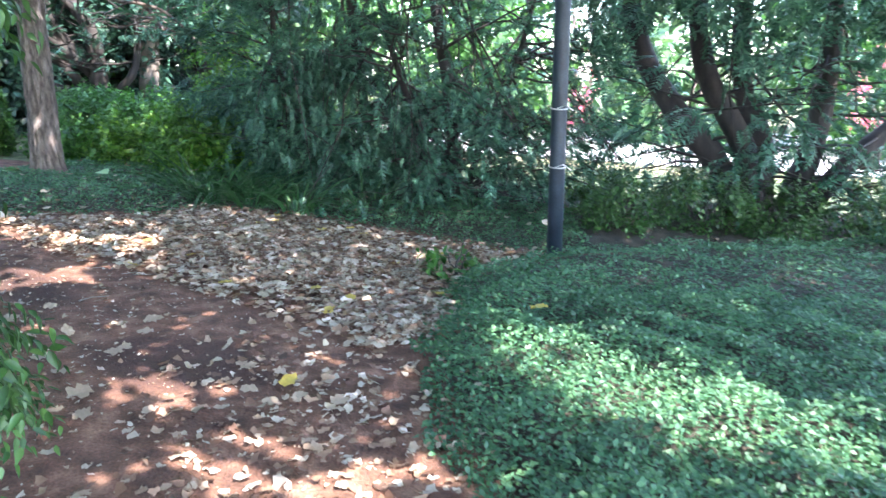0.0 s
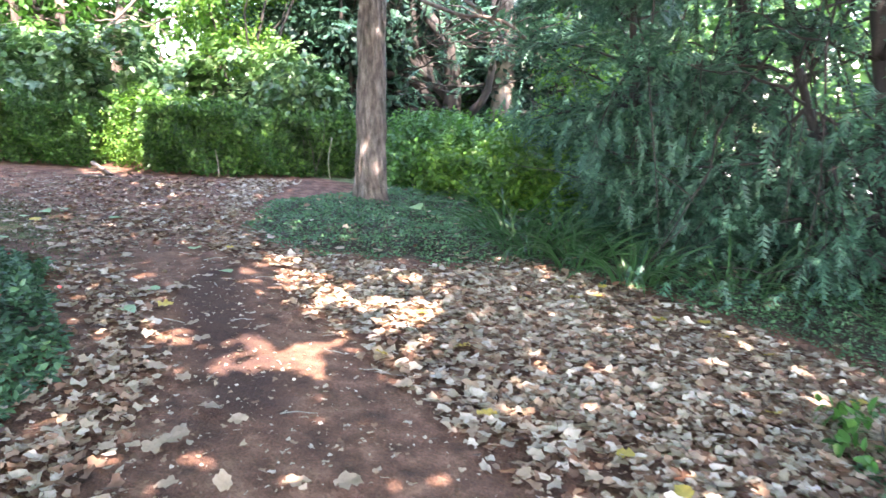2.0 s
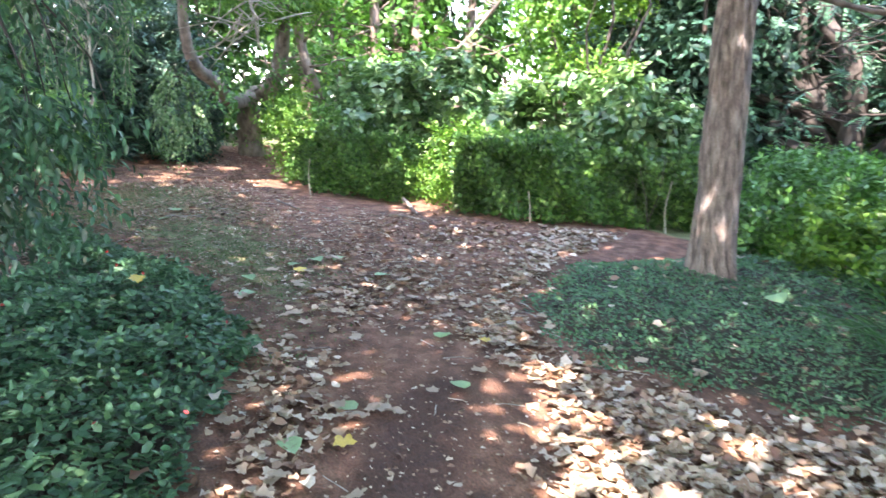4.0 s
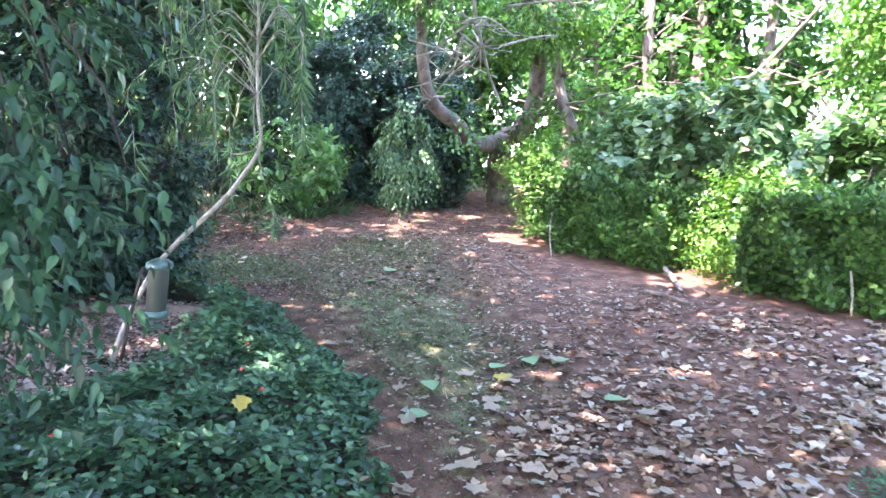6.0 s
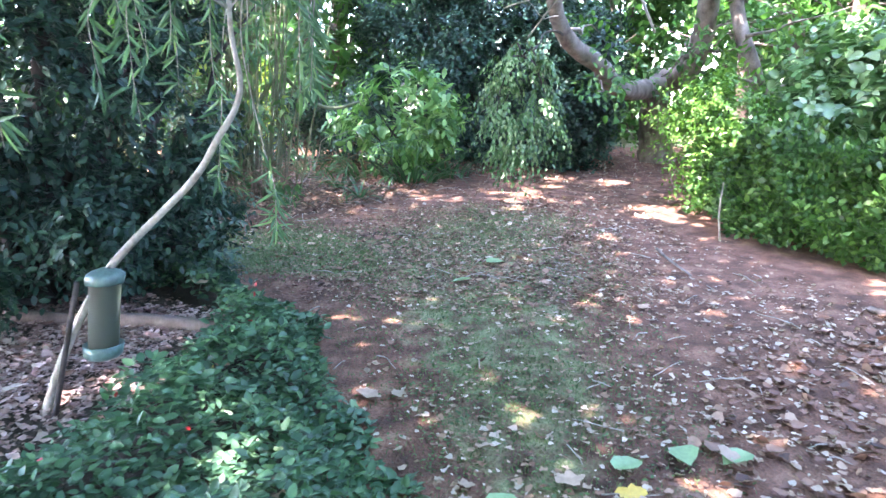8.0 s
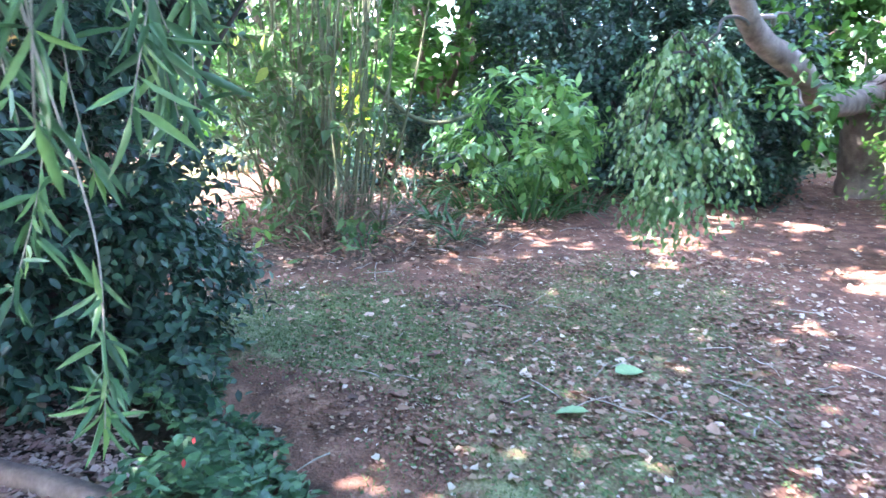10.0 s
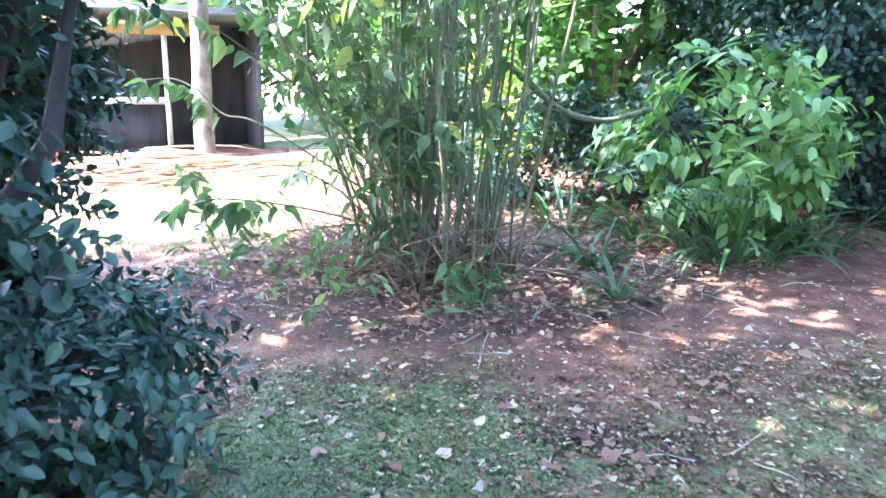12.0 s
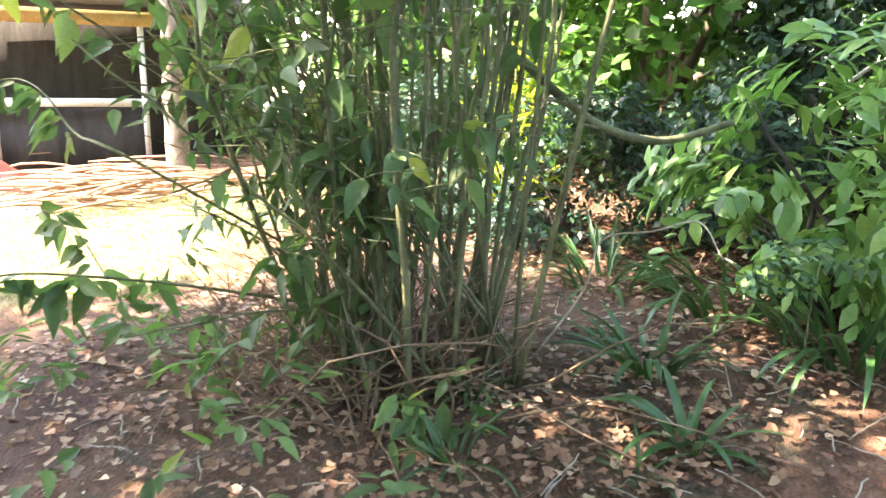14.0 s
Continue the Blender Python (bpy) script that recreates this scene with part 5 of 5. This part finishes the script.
# ---- beyond the cypresses: pale paving, blossom and far trees ----
def patch(name, x0, x1, y0, y1, mat, label, lift=0.02):
    n = 12
    a, b = np.meshgrid(np.linspace(x0, x1, n), np.linspace(y0, y1, n), indexing="ij")
    v = np.stack([a, b, height(a, b) - 0.015 * waves(a, b) + lift], -1).reshape(-1, 3)
    i, j = np.meshgrid(np.arange(n - 1), np.arange(n - 1), indexing="ij")
    q = np.stack([i * n + j, (i + 1) * n + j, (i + 1) * n + j + 1, i * n + j + 1], -1).reshape(-1, 4)
    tagged(part(name, raw_mesh(name, v, [4] * len(q), q.ravel(), mat, True), None), label, "driveway", kind="structure")


patch("driveway", -6, 30, 16.5, 30, "paving", "pale sunlit driveway beyond the cypresses")
bush("flowering_shrub", (3.6, 20.5), (0.4, 0.35, 2.2), 200, 0.13, "pink", "shrub covered in red-pink blossom beyond the driveway", lift=0.3)
bush("flowering_shrub", (10.6, 18.3), (0.6, 0.5, 2.9), 350, 0.13, "pink", "shrub covered in red-pink blossom beyond the driveway", lift=0.5)
for x, y, r, h in ((1.9, 8.0, 0.55, 0.5), (2.9, 8.3, 0.6, 0.55), (3.9, 8.2, 0.6, 0.5), (4.9, 8.3, 0.6, 0.6), (5.9, 8.1, 0.7, 0.7), (6.9, 7.6, 0.8, 0.9)):
    bush("undergrowth", (x, y), (r, r * 0.8, h), 3000, 0.07, "mid_dark", "low tangled dark green undergrowth beneath the cypress", "shrub", lump=0.2, twig=0.2, group="undergrowth", tmpl=SMALL)
for x, y, r, h in ((-14.2, 3.2, 0.7, 0.8), (-14.6, 2.2, 0.8, 0.9), (-15.4, 1.4, 0.8, 1.0), (-14.6, 4.1, 0.6, 0.9)):
    bush("undergrowth", (x, y), (r, r, h), 3000, 0.09, "dark", "low dark green leafy plants behind the cane shrub", "shrub", lump=0.25, twig=0.2, group="undergrowth behind the canes", tmpl=SMALL)
FAR = [(-4, 17.5, 2.0, 5.5, "mid"), (-7.5, 18.0, 2.2, 6, "mid"), (-11, 16.5, 1.8, 6, "mid"), (-16, 12.5, 1.6, 5.5, "mid"), (-18.5, 8, 1.5, 5, "mid"), (-16.5, 3.0, 1.4, 4.5, "bright"), (-16.2, 13.6, 1.5, 6, "bright"), (-22, 12, 3, 9, "mid"), (-24, 6, 3, 9, "mid"), (-23, 1, 3, 9, "bright"), (-15, 22, 4, 10, "mid"), (-7, 24, 4, 10, "mid"), (0.5, 26, 3.0, 4.2, "mid"), (7.5, 25, 3, 4.6, "pale"), (13, 22, 3, 5, "mid"), (-1.0, 31, 4.5, 7, "mid"), (5, 33, 5, 8, "bright"), (11, 31, 4.5, 7, "pale"), (17, 27, 5, 8, "mid"), (23, 22, 5, 8, "mid"), (-7, 30, 5, 8, "mid"), (-13, 26, 4.5, 8, "mid"),
       (-3.5, 21, 2.2, 4.5, "mid"), (-9.5, 19.5, 3, 7, "bright"), (-14, 18.5, 3, 7, "mid"), (-17.5, 15.5, 3, 7, "bright"), (-18.5, 12.2, 2.2, 6, "mid"), (-20, 9.0, 2.4, 6.5, "mid"), (-20.5, 5.6, 2.4, 6.5, "bright"),
       (-18.5, 3.2, 2.0, 6, "bright"), (-17.2, 1.0, 1.7, 5.5, "bright"), (-19.5, -1.0, 2.2, 6.5, "pale"), (-21.5, -4, 3, 7, "mid"), (-18, -7.5, 3, 7, "mid"), (-13, -10, 3, 7, "mid"), (-12.8, 14.0, 1.8, 5.5, "mid"), (8, 3, 2.5, 5, "mid"), (-4, -5, 3, 6, "mid")]
for x, y, r, h, m in FAR:
    m = {"mid": "woodland", "bright": "mid"}.get(m, m)
    d = math.hypot(x + 5, y - 5)
    woody_leaf = 0.25 if d < 18 else 0.5
    bush("woodland_tree", (x, y), (r, r, h), 6500 if d < 18 else 3800, woody_leaf, m, "leafy green woodland tree closing the garden's edge", "tree", tmpl=SMALL, per=7, twig=woody_leaf * 2.6,
         lump=r * 0.42, stems=7, bark="bark_brown", group="woodland trees", low=-0.9)

# ---- unseen crowns overhead, added to cast shade, with gaps at SPOTS ----
SPOTS = [(-4.0, 6.5, 0.33), (-3.3, 5.95, 0.22), (-2.75, 6.15, 0.25), (-3.55, 4.9, 0.16), (-2.8, 5.05, 0.3), (-3.85, 5.8, 0.15), (-3.6, 6.25, 0.2), (-2.3, 5.5, 0.12),
         (-2.8, 6.1, 0.3), (-1.4, 3.33, 0.22), (-0.3, 2.6, 0.35), (-1.0, 2.75, 0.25), (0.5, 3.9, 0.35), (0.9, 3.6, 0.35), (1.4, 3.3, 0.42), (1.2, 2.9, 0.28), (1.7, 2.8, 0.28), (2.2, 2.6, 0.25), (-12.1, 4.05, 0.22), (-12.5, 4.95, 0.22), (-3.1, 6.9, 0.2),
         (-12.9, 6.3, 0.3), (-12.3, 6.15, 0.3), (-13.6, 6.7, 0.3), (-14.6, 7.35, 0.35), (-16.0, 8.1, 0.4), (-15.2, 7.8, 0.3), (-11.9, 6.1, 0.22), (-10.7, 6.75, 0.2), (-12.35, 5.05, 0.2), (-12.05, 3.85, 0.14), (-12.4, 5.5, 0.12), (-13.4, 7.4, 0.2),
         (-8.95, 8.6, 0.22), (-9.5, 9.3, 0.4), (-9.3, 8.9, 0.4), (-11.85, 8.2, 0.5), (-11.6, 7.5, 0.35), (-12.3, 7.9, 0.4), (-5.36, 9.37, 0.15), (-7.5, 4.1, 0.18), (-13.1, 4.5, 0.35), (-6.4, 8.6, 0.12), (-2.4, 6.2, 0.14), (-6.0, 3.5, 0.2),
         (-13.0, 2.0, 0.6), (-14.0, 3.4, 0.4), (-9.05, 8.35, 0.25), (-9.4, 9.7, 0.5), (-9.65, 10.05, 0.5), (-3.5, 10.6, 0.3), (-4.4, 11.0, 0.3)]
SHADE = [(4.5, 10), (-1.5, 13), (-5.5, 15.0), (-8.4, 14.4), (-8.9, 11.6), (-11.6, 10.6), (-14.5, 9.9), (-18, 9.5), (-18, 6.0), (-15.5, 4.0), (-13.4, 3.0), (-13.1, 1.9), (-12.0, 1.0), (-11.6, -0.5), (-9.8, -1.9), (-2, -2), (5, -3), (7, 5)]
crowns = {}
n = 102000
gxs, gys = rng.uniform(-18, 7, n), rng.uniform(-3, 15, n)
k = inside(SHADE, gxs, gys)
edge = edge_dist(SHADE, gxs, gys)
k &= ((edge > 0.5) | (rng.random(n) < 0.5)) & ((gys < 10.2) | (gys > 12.4) | (gxs < -5.4) | (rng.random(n) < 0.6))
for sx, sy, sr in SPOTS:
    wob = sr * (1 + 0.35 * np.sin(5 * np.arctan2(gys - sy, gxs - sx) + sx * 7))
    k &= ~((np.hypot((gxs - sx) * 0.8, gys - sy) < wob) & (rng.random(n) < 0.985))
gxs, gys = gxs[k], gys[k]
hh = rng.uniform(4.6, 6.6, len(gxs)) + np.sin(gxs * 0.9) * 0.4
base_z = height(gxs, gys)
sd = np.array(SUN)
P = np.stack([gxs, gys, base_z], 1) + sd * (hh / sd[2])[:, None]
owners = [("mound_tree", (-5.4, 9.2)), ("a", (-1.8, 2.4)), ("b", (-4.8, 3.8)), ("c", (-9.0, 2.5)), ("d", (-13.4, 7.5)), ("e", (4.0, 8.0))]
holders = {"mound_tree": mound_tree, "d": crooked, "e": big_cypress}
# three out-of-view trees, added only to carry shading leaves
for key, (x, y) in owners[1:4]:
    holders[key] = thing("added_shade_tree", on(x, y, 0), "unseen tree added so that its crown shades the path", "tree", "trees shading the path")
    part("trunk", tube_mesh("trunk", [(curve_pts(on(x, y, -0.1), on(x + 1, y - 1, 6.5), 8, 0, 0.02), np.linspace(0.07, 0.05, 8))], "bark_dark", 8), holders[key])
own = np.argmin(np.stack([np.hypot(P[:, 0] - x - 2, P[:, 1] - y + 2) for _, (x, y) in owners]), 0)
# shading leaves shared out among the added trees and the tops of existing ones
for i, (key, _) in enumerate(owners):
    q = P[own == i]
    if len(q):
        stamped("crown", SMALL, q, rng.normal(size=q.shape), rng.normal(0, 0.35, q.shape) + sd, 0.29 * rng.uniform(0.6, 1.2, len(q)), "mid", holders[key])

# ---- litter ----
DENSE = [(0.3, 4.2), (0.3, 5.8), (1.2, 6.9), (-0.2, 7.3), (-1.6, 8.0), (-2.8, 8.2), (-3.0, 7.5), (-3.7, 7.15), (-4.4, 6.9), (-5.3, 7.25), (-6.15, 8.4), (-6.9, 10.2), (-7.7, 9.4), (-6.4, 7.9), (-5.4, 6.9), (-4.9, 6.4), (-4.0, 6.3), (-3.2, 5.6), (-2.0, 5.0), (-1.2, 4.5), (-0.5, 3.9)]
RIM = [(-5.9, 5.35), (-4.85, 5.0), (-4.2, 4.75), (-3.7, 4.35), (-3.3, 3.7), (-2.6, 2.8), (-2.2, 1.6), (-1.5, 1.7), (-1.9, 3.0), (-2.6, 3.95), (-3.2, 4.65), (-4.0, 5.25), (-5.0, 5.7)]
PATH = [(0.2, 0), (-0.1, 6), (0.9, 6.6), (-2.8, 8.2), (-5, 7.2), (-6.9, 10), (-8.8, 8.6), (-9.3, 8.1), (-11.3, 7.5), (-15, 9), (-18, 8.6), (-13.8, 5.8), (-12, 4.7), (-11.1, 3.4), (-11.4, 1.0), (-9.8, 3.8), (-9, 4.7), (-6, 5.3), (-3.3, 3.7), (-2.2, 0)]


def litter(poly, n, lo, hi, mat, label, pile=0.02, seed=1, name="leaf_litter_stuff"):
    xs, ys = [q[0] for q in poly], [q[1] for q in poly]
    x, y = rng.uniform(min(xs), max(xs), n), rng.uniform(min(ys), max(ys), n)
    k = inside(poly, x, y)
    patchy = np.sin(2.1 * x + 1.3 * np.sin(1.7 * y)) * np.sin(1.9 * y + 1.1 * np.sin(2.3 * x))
    e = np.clip(edge_dist(poly, x, y) / 0.4, 0.05, 1)
    k &= rng.random(n) < (0.65 + 0.35 * patchy) * e
    x, y = x[k], y[k]
    for s in range(3):
        m = np.arange(len(x)) % 3 == s
        p = np.stack([x[m], y[m], height(x[m], y[m]) + 0.012 + pile * rng.random(m.sum())], 1)
        ang = rng.uniform(0, 2 * math.pi, m.sum())
        d = np.stack([np.cos(ang), np.sin(ang), rng.normal(0, 0.12, m.sum())], 1)
        sz = rng.uniform(lo, hi, (m.sum(), 1)) * np.column_stack([rng.uniform(0.6, 1.1, m.sum()), np.ones(m.sum()), rng.uniform(0.6, 1.8, m.sum())])
        ob = stamped(name, CRUMB if hi < 0.05 else lobed(seed * 10 + s), p, d, rng.normal(0, 0.34, p.shape) + (0, 0, 1), sz, mat)
        tagged(ob, label, "leaf litter", kind="stuff")


litter(DENSE, 80000, 0.045, 0.10, "dry", "dense beige and brown fallen leaves on the path", 0.03, 1)
litter(DENSE, 15000, 0.02, 0.06, "dry", "broken bits of dry leaf on the path", 0.01, 2)
litter(RIM, 26000, 0.045, 0.095, "dry", "dry leaves gathered along the groundcover's edge", 0.03, 3)
litter(PATH, 18000, 0.02, 0.055, "dry", "scattered dry leaves on red soil and moss", 0.005, 4)
litter(PATH, 48000, 0.008, 0.03, "dry", "crumbs of dry leaf on red soil and moss", 0.004, 5)
litter([(-5.4, 5.6), (-4.9, 6.6), (-6.4, 8.1), (-7.6, 9.5), (-8.8, 8.5), (-8.4, 7.0), (-6.9, 6.1)], 3600, 0.03, 0.085, "dry_red", "loosely scattered dry leaves on the path", 0.015, 12)
litter([(-5.4, 5.4), (-4.9, 6.6), (-6.4, 8.1), (-7.6, 9.3), (-8.2, 8.2), (-7.0, 6.9), (-6.2, 5.8)], 4600, 0.025, 0.09, "dry", "broken pale dry leaves on the path", 0.012, 16)
litter([(-6, 5.4), (-5, 6.6), (-8, 8.4), (-11.3, 7.4), (-14, 8), (-12, 5.5), (-9, 4.8)], 9000, 0.015, 0.05, "dry", "small broken tan leaves on the path", 0.006, 17)
litter([(0.5, 1.5), (0.3, 4.3), (-0.5, 4.0), (-1.4, 4.6), (-1.6, 2)], 1500, 0.045, 0.09, "dry", "loosely scattered dry leaves on red soil", 0.015, 14)
litter(MULCH, 1800, 0.05, 0.085, "dry_pink", "pinkish dry leaves on the mulch round the feeder", 0.04, 13)
litter(MULCH, 45000, 0.015, 0.049, "dry_pink", "pinkish dry leaf mulch round the feeder", 0.03, 6)
litter(FRONT_BED, 46000, 0.016, 0.06, "dry_red", "red-brown leaf litter round the cane shrub", 0.04, 7)
litter(BED_TREE, 900, 0.05, 0.1, "dry", "dry leaves lying on the groundcover", 0.10, 8)
litter(BED_LEFT, 500, 0.05, 0.1, "dry", "dry leaves lying on the groundcover", 0.2, 9)


def fallen(x, y, size, mat, label, h=0.02):
    v, f = big_leaf(int(abs(x * 977 + y * 131)) % 997) if mat != "green_fall" else BROAD
    root = stamped("fallen_leaf", (v, f), [on(x, y, h)], [(rng.normal(), rng.normal(), 0.05)], [(0.15 * rng.normal(), 0.15 * rng.normal(), 1)], np.array([size]), mat)
    return tagged(root, label, "fallen leaf", "fallen leaves")


for x, y in ((-4.25, 5.42), (-4.21, 6.03), (-4.13, 5.02), (-4.89, 6.3), (-6.37, 6.6), (-7.12, 6.39), (-6.95, 6.1), (-7.08, 6.64), (-6.79, 5.67), (-6.36, 5.59), (-9.67, 5.73), (-9.22, 5.62)):
    fallen(x, y, 0.14, "green_fall", "large pale green fallen leaf lying on the path", 0.035)
fallen(-4.21, 8.69, 0.2, "green_fall", "large pale green fallen leaf on the groundcover", 0.14)
for x, y, h in ((-3.32, 6.84, 0.03), (-3.98, 5.23, 0.03), (-6.79, 6.13, 0.03), (0.6, 4.0, 0.27), (-0.75, 3.5, 0.03), (-7.6, 4.35, 0.05), (-5.75, 4.7, 0.3)):
    fallen(x, y, 0.11, "yellow", "yellow fallen leaf lying on the ground", h)
for k in range(42):
    x, y = rng.uniform(-5.5, 0, 2) * (1, 0) + (0, rng.uniform(3, 8))
    if inside(DENSE, np.array([x]), np.array([y]))[0]:
        fallen(x, y, rng.uniform(0.07, 0.11), "yellow", "yellowed fallen leaf among the dry leaves", 0.045)
for k in range(230):
    x, y = rng.uniform(-7.6, -0.4), rng.uniform(2.2, 8.0)
    if inside(PATH, np.array([x]), np.array([y]))[0]:
        fallen(x, y, rng.uniform(0.08, 0.13), "dry", "curled brown fallen leaf lying on the path", 0.03)

END = [(-8.6, 4.4), (-8.6, 7.3), (-12.6, 6.6), (-11.8, 5.0), (-10.9, 4.0), (-10.6, 2.7), (-11.2, 1.2), (-10.2, 1.2), (-10.0, 3.6)]
litter(END, 60000, 0.008, 0.035, "dry_red", "crumbs of brown leaf and bark on red soil", 0.006, 10)
litter(END, 1800, 0.02, 0.045, "dry", "small bits of dry leaf on red soil", 0.006, 11)
litter(END, 1100, 0.04, 0.085, "dry_red", "scattered brown leaves on red soil and moss", 0.012, 15)

# short grass and moss on the soil
x, y = rng.uniform(-12.5, -4.4, 560000), rng.uniform(2.5, 7.2, 560000)
k = (inside(MOSSY, x, y) | inside(MOSSY2, x, y)) & (rng.random(len(x)) < np.clip(np.maximum(inside(MOSSY, x, y) * edge_dist(MOSSY, x, y), inside(MOSSY2, x, y) * edge_dist(MOSSY2, x, y)) / 0.7, 0.03, 1)) & (inside(MOSSY2, x, y) | (rng.random(len(x)) < 0.28 + 0.3 * np.sin(1.7 * x + 2 * np.sin(1.3 * y)) * np.sin(2.2 * y + 1.0)))
x, y = x[k][:150000], y[k][:150000]
p = np.stack([x, y, height(x, y)], 1)
d = rng.normal(0, 0.7, p.shape) + (0, 0, 0.7)
s = np.column_stack([np.full(len(x), 0.006), rng.uniform(0.012, 0.04, len(x)), np.full(len(x), 0.03)])
tagged(stamped("grass_stuff", BLADE, p, d, rng.normal(size=p.shape), s, "grass"), "short dull green grass on the path", "grass", kind="stuff")

x, y = rng.uniform(-17, -9.5, 40000), rng.uniform(-4, 2, 40000)
k = inside(LAWN, x, y)
x, y = x[k], y[k]
p = np.stack([x, y, height(x, y)], 1)
s = np.column_stack([np.full(len(x), 0.008), rng.uniform(0.02, 0.06, len(x)), np.full(len(x), 0.03)])
tagged(stamped("grass_stuff", BLADE, p, rng.normal(0, 0.5, p.shape) + (0, 0, 0.7), rng.normal(size=p.shape), s, "grass_pale"), "pale sunlit lawn grass", "grass", kind="stuff")

x, y = rng.uniform(-8.6, -4, 60), rng.uniform(3, 5.3, 60)
k = inside(BED_LEFT, x, y) & ~inside(MULCH, x, y)
p = np.stack([x[k], y[k], height(x[k], y[k]) + 0.27], 1)
tagged(stamped("berry_stuff", SMALL, p, rng.normal(size=p.shape), rng.normal(size=p.shape) + (0, 0, 1), np.full(len(p), 0.03), "berry"), "small red leaves dotted over the groundcover", "leaves", kind="stuff")

x, y = rng.uniform(-12.5, -4.4, 150000), rng.uniform(2.5, 7.2, 150000)
k = (inside(MOSSY, x, y) | inside(MOSSY2, x, y)) & (rng.random(len(x)) < np.clip(np.maximum(inside(MOSSY, x, y) * edge_dist(MOSSY, x, y), inside(MOSSY2, x, y) * edge_dist(MOSSY2, x, y)) / 0.7, 0.03, 1)) & (inside(MOSSY2, x, y) | (rng.random(len(x)) < 0.15 + 0.4 * (np.sin(2.7 * x + 2 * np.sin(2.3 * y)) * np.sin(3.2 * y + 1.5 * np.sin(2 * x)) > 0)))
x, y = x[k][:26000], y[k][:26000]
p = np.stack([x, y, height(x, y) + 0.008 + 0.015 * rng.random(len(x))], 1)
tagged(stamped("weed_stuff", SMALL, p, rng.normal(size=p.shape) * (1, 1, 0.2), rng.normal(0, 0.3, p.shape) + (0, 0, 1), 0.022 * rng.uniform(0.6, 1.3, len(x)), "grass"), "tiny-leaved creeping weeds on the path", "weeds", kind="stuff")

# twigs lying about
tw = []
for k in range(420):
    a = rng.uniform(0, 6.28)
    x, y = (rng.uniform(-14, -11), rng.uniform(2, 6)) if k < 280 else (rng.uniform(-11, -1), rng.uniform(4.5, 8))
    if k < 280 and not inside(FRONT_BED, np.array([x]), np.array([y]))[0]:
        continue
    L = rng.uniform(0.05, 0.25)
    tw.append((curve_pts(on(x, y, 0.02), on(x + L * math.cos(a), y + L * math.sin(a), 0.03), 5, 0.005, 0.06), np.linspace(0.004, 0.002, 5)))
tagged(part("twig_litter_stuff", tube_mesh("twig_litter_stuff", tw, "white_wood", 4), None), "thin pale fallen twigs", "twigs", kind="stuff")
